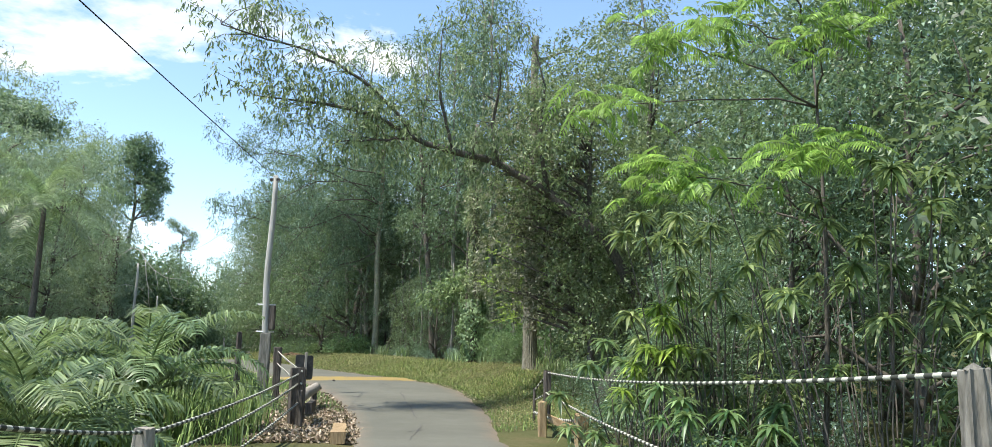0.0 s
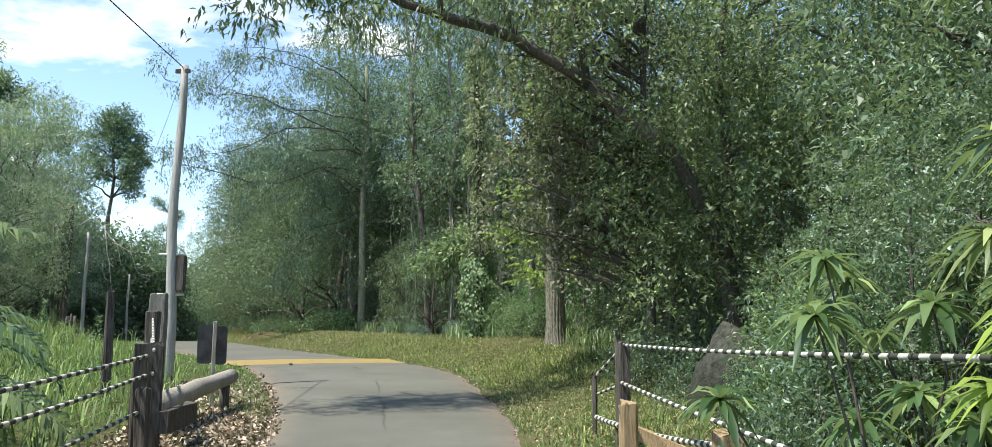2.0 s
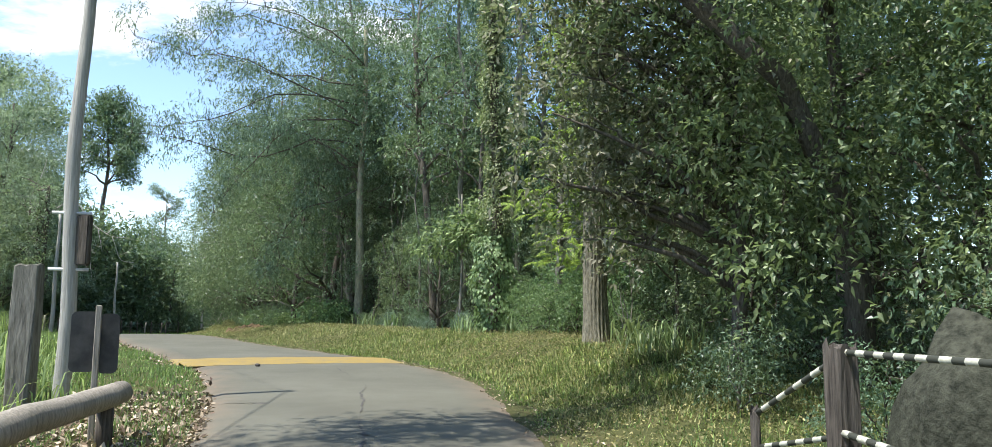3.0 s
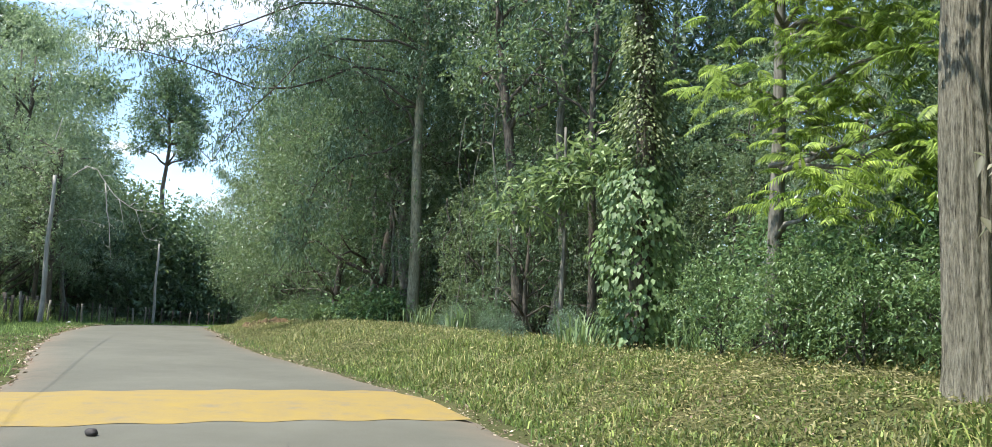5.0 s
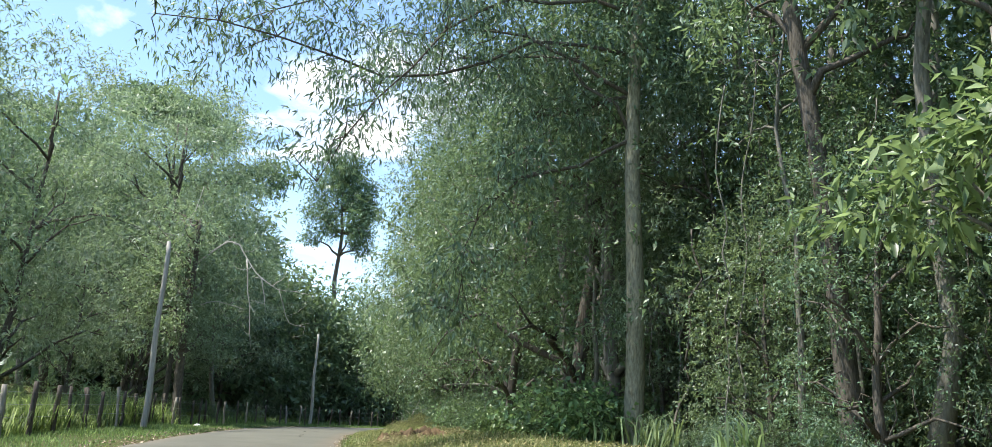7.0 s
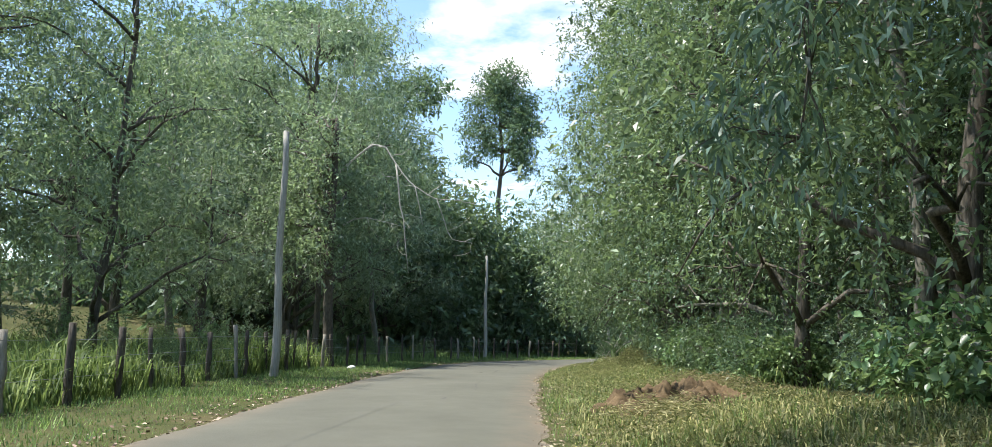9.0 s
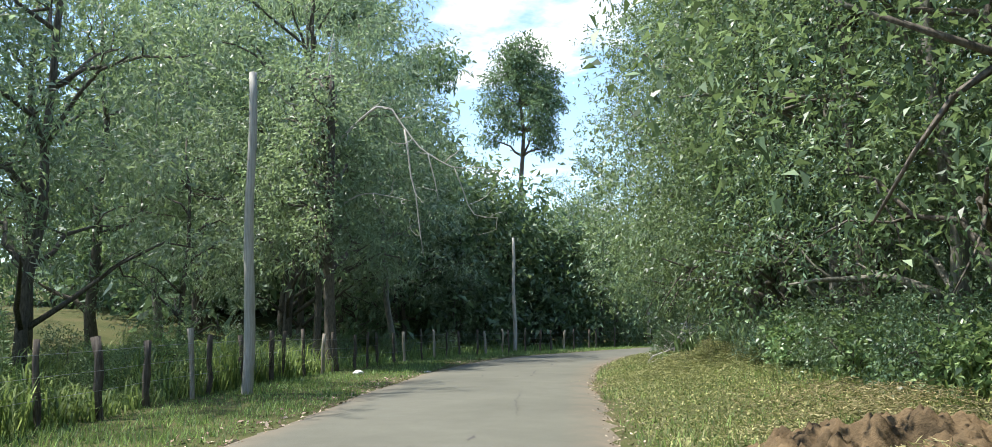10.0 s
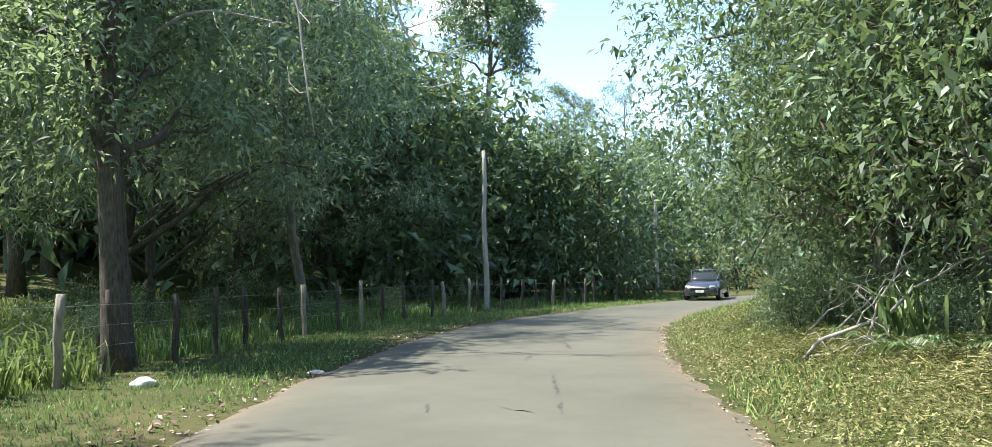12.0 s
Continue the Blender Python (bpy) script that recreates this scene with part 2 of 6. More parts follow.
def leaves(pos, way, up, length, width, fold=0.18, droop=0.12, plain=False):
    """Pointed leaves, each two triangles folded along the rib, or one narrow triangle for the plain ones."""
    n = len(pos)
    way = unit(way)
    side = unit(np.cross(way, up))
    nor = np.cross(side, way)
    length, width = np.broadcast_to(length, n)[:, None], np.broadcast_to(width, n)[:, None]
    mid = pos + way * length * 0.42
    tip = pos + way * length - np.array([0, 0, 1.0]) * length * droop
    a, b = mid + side * width / 2 + nor * width * fold, mid - side * width / 2 + nor * width * fold
    if plain:
        edge = np.where((np.arange(n) % 2 == 0)[:, None], mid + (a - mid) * 1.25, mid + (b - mid) * 1.25)
        return np.stack([pos, edge, tip], 1).reshape(-1, 3), np.arange(3 * n).reshape(-1, 3)
    v = np.stack([pos, a, tip, b], 1).reshape(-1, 3)
    i = np.arange(n)[:, None] * 4
    f = np.concatenate([i + np.array([0, 1, 2]), i + np.array([0, 2, 3])], 1).reshape(-1, 3)
    return v, f


def merge(groups):
    vs, fs, k = [], [], 0
    for v, f in groups:
        vs.append(v)
        fs.append(f + k)
        k += len(v)
    return np.concatenate(vs), np.concatenate(fs)


def tube(points, radii, sides=8, knobby=0.0, r=None):
    """A tapered round limb along points, closed at its ends."""
    points, radii = np.asarray(points, float), np.asarray(radii, float)
    r = r or rng
    t = unit(np.gradient(points, axis=0))
    ref = np.array([0.0, 0.0, 1.0]) if abs(t[0][2]) < 0.8 else np.array([1.0, 0.0, 0.0])
    u = unit(np.cross(t, ref))
    w = np.cross(t, u)
    a = np.linspace(0, 2 * np.pi, sides, endpoint=False)
    rad = radii[:, None] * (1 + knobby * r.normal(size=(len(points), sides)))
    ring = points[:, None] + rad[..., None] * (np.cos(a)[None, :, None] * u[:, None] + np.sin(a)[None, :, None] * w[:, None])
    v = np.concatenate([ring.reshape(-1, 3), points[:1], points[-1:]])
    f, n = [], len(points)
    for i in range(n - 1):
        for j in range(sides):
            p, q = i * sides + j, i * sides + (j + 1) % sides
            f += [(p, q, q + sides), (p, q + sides, p + sides)]
    c0, c1 = n * sides, n * sides + 1
    for j in range(sides):
        f += [(c0, (j + 1) % sides, j), (c1, (n - 1) * sides + j, (n - 1) * sides + (j + 1) % sides)]
    return v, np.array(f)


def curve_line(a, b, n, sag=0.0, wobble=0.0, r=None):
    r = r or rng
    t = np.linspace(0, 1, n)[:, None]
    p = np.asarray(a, float) * (1 - t) + np.asarray(b, float) * t
    p[:, 2] += sag * 4 * (t * (1 - t))[:, 0]
    w = r.normal(size=(n, 3)) * wobble
    w[0] = w[-1] = 0
    return p + w


# ---- the road's line ----
# x, y of the middle and half the width, from the bridge to past the far bend
ROAD = [(4.2, -6, 1.6), (3.1, 5, 1.6), (0.3, 24, 1.45), (-0.45, 27.7, 1.45), (-1.2, 31.2, 1.65), (-2.05, 34.6, 2.0), (-3.85, 40, 2.45),
        (-6.2, 44.5, 2.65), (-9.15, 48.6, 2.6), (-14.0, 54.6, 2.3), (-18.0, 60.7, 2.4), (-22.4, 67.7, 2.45), (-26.2, 73.8, 2.6),
        (-29.0, 78.6, 2.75), (-31.9, 84.3, 2.9), (-34.3, 90.6, 2.9), (-35.6, 97, 2.65), (-36.2, 103, 2.3), (-36.0, 109, 2.3),
        (-33.5, 117, 2.4), (-27, 124, 2.5), (-14, 130, 2.5), (10, 134, 2.5)]
PROFILE_Y = [-6, 12.6, 16, 18.3, 23, 34, 39, 42, 48, 56, 61, 66.7, 70, 75, 80, 98, 110, 140]
PROFILE_Z = [0.4, 0.19, 0.05, -0.07, -0.2, -0.21, -0.09, 0, 0, 0.15, 0.12, 0.03, -0.05, -0.2, -0.35, -0.8, -1.05, -1.2]


def smooth_line(rows, step=0.5):
    p = np.array(rows, float)
    q = np.concatenate([2 * p[:1] - p[1:2], p, 2 * p[-1:] - p[-2:-1]])
    out = []
    for i in range(1, len(q) - 2):
        a, b, c, d = q[i - 1], q[i], q[i + 1], q[i + 2]
        n = max(2, int(np.hypot(*(c - b)[:2]) / step))
        t = np.linspace(0, 1, n, endpoint=False)[:, None]
        out.append(0.5 * (2 * b + (c - a) * t + (2 * a - 5 * b + 4 * c - d) * t**2 + (3 * b - a - 3 * c + d) * t**3))
    return np.concatenate(out + [p[-1:]])


LINE = smooth_line(ROAD)
LINE_T = unit(np.gradient(LINE[:, :2], axis=0))
LINE_N = np.stack([LINE_T[:, 1], -LINE_T[:, 0]], 1)
LINE_S = np.r_[0, np.cumsum(np.hypot(*np.diff(LINE[:, :2], axis=0).T))]
LINE_Z = np.interp(LINE[:, 1], PROFILE_Y, PROFILE_Z)


def station(y):
    """The index of the road's line where it passes y (before the far bend)."""
    return int(np.argmin(np.abs(LINE[:, 1] - y)))


def beside(y, off, side=1):
    """The place off metres outside the road's rim, on its right (1) or left (-1), where the road passes y."""
    i = station(y)
    return LINE[i, :2] + side * LINE_N[i] * (LINE[i, 2] + off)


def smoothstep(a, b, x):
    t = np.clip((x - a) / (b - a), 0, 1)
    return t * t * (3 - 2 * t)


def wave(x, y):
    return 0.5 * np.sin(x * 0.31 + 1.3 * np.sin(y * 0.17)) + 0.5 * np.sin(y * 0.27 + 1.7 * np.sin(x * 0.13)) + 0.3 * np.sin(x * 1.1 + y * 0.9) * np.sin(y * 1.3 - x * 0.4)


def terrain(x, y):
    """Height of the ground, road bed included, for arrays of x and y."""
    x, y = np.atleast_1d(np.asarray(x, float)), np.atleast_1d(np.asarray(y, float))
    z = np.empty(len(x))
    for a in range(0, len(x), 4000):
        px, py = x[a:a + 4000], y[a:a + 4000]
        d2 = (px[:, None] - LINE[None, ::2, 0]) ** 2 + (py[:, None] - LINE[None, ::2, 1]) ** 2
        i = d2.argmin(1) * 2
        dist = np.sqrt(d2.min(1))
        side = np.sign((px - LINE[i, 0]) * LINE_N[i, 0] + (py - LINE[i, 1]) * LINE_N[i, 1])
        out = dist - LINE[i, 2]
        ly = LINE[i, 1]
        h = LINE_Z[i] - 0.05
        w = wave(px, py)
        right = np.interp(ly, [42, 50, 57, 66, 74, 84, 96], [0.50, 0.46, 0.26, 0.16, 0.20, 0.26, 0.4]) * smoothstep(0.1, 3.2, out) * smoothstep(33, 42, ly) + 0.05 * smoothstep(0, 0.4, out)
        right += (0.10 * w + 0.12) * smoothstep(0.5, 2.5, out)
        left = 0.05 * smoothstep(0, 0.4, out) + 0.06 * w * smoothstep(0.5, 3, out)
        left += 3.0 * smoothstep(9, 34, out) * smoothstep(42, 70, ly) + 7.0 * smoothstep(34, 90, out) * smoothstep(40, 80, ly)
        right += 2.5 * smoothstep(12, 50, out)
        rise = 3.0 * smoothstep(118, 150, py) * smoothstep(5, 25, out)
        # the stream's bed beside the bridge
        gully = -1.2 * smoothstep(0.4, 2.6, out) * np.where(side > 0, 1.0, 1 - smoothstep(19, 23, py)) * (1 - smoothstep(24.5, 31.5, py + 0.25 * np.abs(px))) * (1 - smoothstep(10, 26, out))
        z[a:a + 4000] = h + np.where(side > 0, right, left) + gully + rise + np.where(dist > 60, 1.5 * w * smoothstep(60, 160, dist), 0)
    return z


def height(x, y):
    return float(terrain([x], [y])[0])


def ground():
    def axis(lo, hi, step, far):
        fine = np.arange(lo, hi + step, step)
        grow = step * 1.28 ** np.arange(1, 40)
        reach = np.cumsum(grow)
        reach = reach[reach < far]
        return np.r_[(lo - reach)[::-1], fine, fine[-1] + reach]

    xs, ys = axis(-52, 14, 0.55, 2600), axis(8, 122, 0.55, 2600)
    gx, gy = np.meshgrid(xs, ys)
    gz = terrain(gx.ravel(), gy.ravel())
    v = np.stack([gx.ravel(), gy.ravel(), gz], 1)
    i = np.arange(len(ys) - 1)[:, None] * len(xs) + np.arange(len(xs) - 1)[None]
    i = i.ravel()
    f = np.stack([i, i + 1, i + 1 + len(xs), i + len(xs)], 1)
    ob = link_mesh("ground", mesh_from("ground", v, f, SOIL, True))
    return tagged(ob, "rough earth ground with grass, leaf mould and bare soil", "ground", kind="structure")


def road():
    n, across = len(LINE), 12
    s = np.linspace(-1, 1, across + 1)
    rag = 0.05 * np.sin(LINE_S * 0.7) + 0.03 * np.sin(LINE_S * 2.3 + 1) + 0.03 * np.sin(LINE_S * 5.3)
    rag2 = 0.05 * np.sin(LINE_S * 0.8 + 2) + 0.03 * np.sin(LINE_S * 2.1) + 0.03 * np.sin(LINE_S * 5.1)
    half = np.where(s[None] > 0, (LINE[:, 2] + rag)[:, None], (LINE[:, 2] + rag2)[:, None])
    off = s[None] * half
    x = LINE[:, 0:1] + LINE_N[:, 0:1] * off
    y = LINE[:, 1:2] + LINE_N[:, 1:2] * off
    z = LINE_Z[:, None] + 0.03 * (1 - s[None] ** 2) + 0 * off
    z[:, [0, -1]] -= 0.07
    v = np.stack([x, y, z], -1).reshape(-1, 3)
    i = (np.arange(n - 1)[:, None] * (across + 1) + np.arange(across)[None]).ravel()
    f = np.stack([i, i + 1, i + across + 2, i + across + 1], 1)
    me = mesh_from("road", v, f, ASPHALT, True)
    at = me.attributes.new("rim", "FLOAT", "POINT")
    at.data.foreach_set("value", (smoothstep(0.72, 1.0, np.abs(s))[None] + 0 * off).astype(np.float32).ravel())
    return tagged(link_mesh("road", me), "narrow worn grey-beige asphalt road with crumbling earthy edges", "road", kind="structure")


def speed_hump():
    """A broad low hump across the road, painted yellow."""
    a, b = np.array([-8.05, 42.35]), np.array([-3.75, 45.30])
    along = (b - a) / np.linalg.norm(b - a)
    up = np.array([-along[1], along[0]])
    n, k = 24, 40
    v = []
    for i in range(n + 1):
        t = i / n
        for j in range(k + 1):
            p = a + up * 3.0 * t + along * (0.1 + 5.0 * j / k) + up * 0.06 * np.sin(j * 0.9) * (1 if t > 0.5 else -1)
            q = int(np.argmin((LINE[:, 0] - p[0]) ** 2 + (LINE[:, 1] - p[1]) ** 2))
            s = np.hypot(*(p - LINE[q, :2])) / LINE[q, 2]
            base = LINE_Z[q] + 0.03 * (1 - min(s, 1) ** 2) - (0.1 if s > 1.0 else 0)
            v.append((p[0], p[1], base + 0.004 + 0.05 * np.sin(np.pi * t) ** 2))
    i = (np.arange(n)[:, None] * (k + 1) + np.arange(k)[None]).ravel()
    f = np.stack([i, i + 1, i + k + 2, i + k + 1], 1)
    ob = link_mesh("speed_hump", mesh_from("speed_hump", np.array(v), f, YELLOW, True))
    return tagged(ob, "broad low speed hump painted worn yellow across the road", "speed hump", kind="structure")


ground()
road()
speed_hump()


# ---- plants: kinds ----
def crown_leaves(r, lobes, twigs, per, leaf, width, droop=0.18, shell=0.5, out_bias=0.6, plain=False, flat=0.8):
    """Leaves in sprays at the ends of twigs, over a set of lobes (x, y, z, radius)."""
    lobes = np.asarray(lobes, float)
    weight = lobes[:, 3] ** 2
    pick = r.choice(len(lobes), twigs, p=weight / weight.sum())
    d = unit(r.normal(size=(twigs, 3)) + np.array([0, 0, 0.45]))
    rad = lobes[pick, 3] * (shell + (1.12 - shell) * r.random(twigs) ** 0.5)
    base = lobes[pick, :3] + d * rad[:, None] * np.array([1, 1, flat])
    tw = unit(d * out_bias + r.normal(size=(twigs, 3)) * 0.55 - np.array([0, 0, droop]))
    run = r.random((twigs, per)) * leaf * 3.2
    pos = base[:, None] + tw[:, None] * run[..., None] + r.normal(size=(twigs, per, 3)) * leaf * 0.35
    way = unit(tw[:, None] * 0.7 + r.normal(size=(twigs, per, 3)) * 0.7 - np.array([0, 0, droop * 0.9]))
    up = unit(r.normal(size=(twigs, per, 3)) * 0.55 + np.array([0, 0, 1.0]))
    n = twigs * per
    size = leaf * (0.65 + 0.7 * r.random(n))
    return leaves(pos.reshape(n, 3), way.reshape(n, 3), up.reshape(n, 3), size, size * width, plain=plain)


def limbs_to(r, stem, lobes, thick):
    """Bent limbs from the stem to each lobe, with a few side twigs."""
    whole = []
    for x, y, z, rad in lobes:
        out = []
        k = int(np.clip(np.searchsorted(stem[:, 2], max(stem[1, 2], z - 0.9 * rad - 0.35 * np.hypot(x, y))), 1, len(stem) - 2))
        a = stem[k]
        p = curve_line(a, (x, y, z), 6, 0.25, 0.10 * rad, r)
        t0 = thick * (0.55 - 0.25 * k / len(stem))
        out.append(tube(p, np.linspace(t0, 0.015, 6), 5, 0, r))
        for _ in range(2):
            b = p[r.integers(2, 5)]
            q = b + unit(r.normal(size=3) + np.array([0, 0, 0.3])) * rad * 0.9
            out.append(tube(curve_line(b, q, 4, 0.05, 0.05, r), np.linspace(t0 * 0.35, 0.008, 4), 4, 0, r))
        whole.append(merge(out))
    return whole


def stem_line(r, tall, lean=0.03, wobble=0.05, n=10):
    z = np.linspace(0, tall, n)
    w = np.cumsum(r.normal(size=(n, 2)) * wobble, 0)
    w -= w[0]
    p = np.stack([w[:, 0] + lean * z, w[:, 1], z], 1)
    p[0, 2] = -0.3
    return p


def tree(name, seed, tall, thick, lobes, twigs, per, leaf, width, mat, wood, label, category="tree", group="", limbs=99, **more):
    """A tree at the origin: trunk, limbs and crown."""
    r = np.random.default_rng(seed)
    root = thing(name, (0, 0, 0), label, category, group)
    stem = stem_line(r, tall, r.normal() * 0.02, tall * 0.008)
    flare = np.linspace(1, 0.25, len(stem)) * thick
    flare[0] *= 1.35
    v, f = tube(stem, flare, 9, 0.05, r)
    link_mesh("trunk", mesh_from("trunk", v, f, wood, True), root)
    for v, f in limbs_to(r, stem, lobes[::max(1, len(lobes) // limbs)][:limbs], thick):
        link_mesh("limb", mesh_from("limb", v, f, wood, True), root)
    v, f = crown_leaves(r, lobes, twigs, per, leaf, width, **more)
    link_mesh("crown", mesh_from("crown", v, f, mat), root)
    return root


def lobe_cloud(seed, n, low, high, wide, size, top_narrow=0.6, flat=0.0):
    """Lobes strewn over an egg-shaped crown between two heights."""
    r = np.random.default_rng(seed)
    out = []
    for i in range(n):
        t = (i + r.random()) / n
        z = low + (high - low) * t
        w = wide * (1 - (1 - top_narrow) * t) * (0.35 + 0.65 * r.random() ** 0.5)
        a = i * 2.4 + r.random()
        out.append((w * math.cos(a), w * math.sin(a), z, size * (0.7 + 0.6 * r.random()) * (1 - flat * t)))
    return out


KINDS = {}


def place(kind, x, y, scale=1.0, turn=None, sink=0.05, z=None, stretch=1.0, label=None):
    """One more plant of a kind on the ground: the first use takes the original, later ones are copies."""
    ob, used = KINDS[kind]
    turn = rng.random() * 360 if turn is None else turn
    m = Matrix.Translation((x, y, (height(x, y) if z is None else z) - sink)) @ pose(0, 0, 0, rng.normal() * 1.5, rng.normal() * 1.5, turn) @ Matrix.Diagonal((scale, scale, scale * stretch, 1))
    if used:
        ob = copy_thing(ob, m)
    else:
        ob.matrix_basis = m
        KINDS[kind] = (ob, True)
    if label:
        ob["label"] = label
    return ob


def kind(key, ob):
    KINDS[key] = (ob, False)


G = "forest trees along the road"
kind("broad_a", tree("tree", 11, 11, 0.20, lobe_cloud(1, 26, 4.0, 12.5, 3.1, 1.0), 1700, 8, 0.140, 0.55, LEAF_A, BARK_DARK, "broadleaf forest tree with a dense dark green crown", group=G, limbs=10, plain=True))
kind("broad_b", tree("tree", 12, 10, 0.17, lobe_cloud(2, 24, 2.0, 11.0, 2.8, 0.95), 1700, 8, 0.138, 0.55, LEAF_B, BARK_DARK, "broadleaf forest tree with an olive green crown", group=G, limbs=10, plain=True))
kind("broad_c", tree("tree", 13, 12, 0.16, lobe_cloud(3, 26, 4.8, 14.0, 2.8, 1.0), 1700, 8, 0.140, 0.55, LEAF_C, BARK_PALE, "tall forest tree with a bluish green crown and pale trunk", group=G, limbs=10, plain=True))
kind("slender", tree("tree", 14, 17, 0.14, lobe_cloud(4, 22, 7.5, 18.0, 1.9, 0.62), 600, 8, 0.19, 0.26, LEAF_C, BARK_PALE, "slender tall tree with thin pale trunk and airy crown", group=G, droop=0.5, limbs=10))
kind("edge", tree("tree", 15, 6, 0.10, lobe_cloud(5, 26, 0.7, 6.6, 2.1, 0.8), 2300, 8, 0.088, 0.55, LEAF_A, BARK_DARK, "small forest-edge tree leafy down to the ground", group=G, limbs=10, plain=True))
kind("edge_b", tree("tree", 16, 5.5, 0.09, lobe_cloud(6, 24, 0.6, 6.0, 2.0, 0.78), 2200, 8, 0.088, 0.55, LEAF_B, BARK_DARK, "small olive green forest-edge tree leafy to the ground", group=G, limbs=10, plain=True))
kind("bush", tree("bush", 17, 1.2, 0.035, lobe_cloud(7, 12, 0.25, 1.6, 0.9, 0.42), 620, 6, 0.088, 0.50, LEAF_A, BARK_DARK, "leafy dark green bush at the forest's foot", "bush", "bushes along the forest", limbs=4, plain=True))
kind("bush_b", tree("bush", 18, 1.3, 0.035, lobe_cloud(8, 12, 0.25, 1.7, 0.95, 0.42), 620, 6, 0.088, 0.50, LEAF_C, BARK_DARK, "bluish green bush at the forest's foot", "bush", "bushes along the forest", limbs=4, plain=True))
kind("fresh", tree("bush", 27, 1.5, 0.03, lobe_cloud(18, 14, 0.25, 1.9, 0.8, 0.42), 520, 7, 0.085, 0.42, LEAF_FRESH, BARK_DARK, "dense fresh green bush with small leaves on the verge", "bush", "bushes along the forest", limbs=5))
kind("far", tree("tree", 19, 12, 0.22, lobe_cloud(9, 24, 1.4, 14.0, 3.4, 1.35, 0.5), 450, 7, 0.63, 0.6, LEAF_FAR, BARK_DARK, "distant forest tree on the hillside", group="trees on the hillside", limbs=2, plain=True))
kind("far_b", tree("tree", 20, 11, 0.22, lobe_cloud(10, 22, 1.2, 12.5, 3.8, 1.4, 0.55), 450, 7, 0.63, 0.56, LEAF_FAR, BARK_DARK, "distant round-crowned forest tree on the hillside", group="trees on the hillside", limbs=2, plain=True))
kind("droopy", tree("tree", 21, 13, 0.12, lobe_cloud(11, 26, 6.0, 14.0, 3.9, 0.75, 0.85), 1150, 8, 0.165, 0.26, LEAF_B, BARK_PALE, "tall tree with open crown of long drooping leaves", group=G, droop=0.8, limbs=14, plain=True))
kind("edge_big", tree("tree", 23, 9, 0.13, lobe_cloud(14, 30, 1.1, 9.6, 2.6, 0.95), 3500, 8, 0.080, 0.55, LEAF_A, BARK_PALE, "leafy forest-edge tree with large glossy leaves down to the grass", group=G, limbs=12, plain=True))
kind("edge_big_b", tree("tree", 24, 8.5, 0.12, lobe_cloud(15, 28, 1.3, 9.0, 2.5, 0.95), 3400, 8, 0.080, 0.55, LEAF_B, BARK_DARK, "leafy forest-edge tree with olive leaves hanging over the verge", group=G, limbs=12, plain=True))
kind("hazy", tree("tree", 25, 10, 0.12, lobe_cloud(16, 54, 2.2, 11.5, 3.5, 0.85, 0.7), 2500, 8, 0.15, 0.36, LEAF_PALE, BARK_DARK, "forest tree with pale grey-green feathery foliage and dark trunk", group=G, droop=0.25, flat=0.28, limbs=14, shell=0.3, plain=True))
kind("hazy_b", tree("tree", 26, 8, 0.11, lobe_cloud(17, 42, 1.4, 8.6, 2.8, 0.75, 0.7), 1600, 8, 0.135, 0.36, LEAF_PALE, BARK_DARK, "smaller forest tree with pale grey-green leaves over the fence", group=G, droop=0.25, flat=0.28, limbs=12, shell=0.3, plain=True))
kind("stems", tree("tree", 22, 9, 0.075, lobe_cloud(12, 8, 6.0, 9.5, 1.4, 0.65), 240, 8, 0.16, 0.4, LEAF_A, BARK_PALE, "thin young forest tree with a bare pale stem", group=G))


# ---- forest on the right of the road ----
def rank(y0, y1, step, off, wide, kinds, lo, hi, side=1, n0=0):
    y, n = float(y0), n0
    while y < y1:
        x0, y0 = beside(y, off + rng.random() * wide, side)
        size = lo + (hi - lo) * rng.random()
        # open ground before the straight pale trunk and the bright bough
        if (abs(x0 + 9.3) > 1.3 or not 55 < y0 < 65.5) and (abs(x0 + 4.3) > 1.5 or not 45 < y0 < 57) and math.hypot(x0 + 5.8, y0 - 54.4) > 1.8 and (lo < 0.6 or math.hypot(x0 - 0.2, y0 - 46.3) > 4.2):
            place(kinds[n % len(kinds)], x0, y0, size)
        n += 1
        y += step * (0.8 + 0.4 * rng.random())


# leafy edge, with an open stretch where the stems stand bare
rank(35, 44, 2.2, 5.6, 1.6, ("edge", "broad_b", "edge_b"), 0.9, 1.15)
rank(51, 66, 2.3, 5.8, 2.5, ("stems", "slender", "stems", "droopy", "stems"), 0.9, 1.15)
rank(54, 70, 1.2, 6.5, 4.0, ("stems",), 0.6, 0.95)
rank(47, 66, 2.3, 8.2, 2.0, ("hazy_b", "edge", "hazy_b", "edge_b"), 0.7, 1.0)
rank(49, 66, 2.6, 7.0, 2.6, ("edge_b", "bush", "edge"), 0.5, 0.8)
rank(66, 84, 3.2, 6.6, 1.6, ("edge", "broad_b", "edge_b", "droopy", "broad_a"), 0.85, 1.15)
rank(36, 46, 3.6, 9.8, 2.5, ("broad_a", "broad_c", "broad_b"), 0.95, 1.2)
rank(46, 66, 3.4, 9.5, 3.5, ("slender", "hazy_b", "slender", "slender"), 1.0, 1.3)
rank(66, 96, 4.4, 9.8, 2.5, ("broad_a", "broad_c", "droopy", "broad_b"), 0.95, 1.2)
rank(34, 106, 5.0, 15, 4, ("far", "slender", "far_b"), 0.8, 1.0)
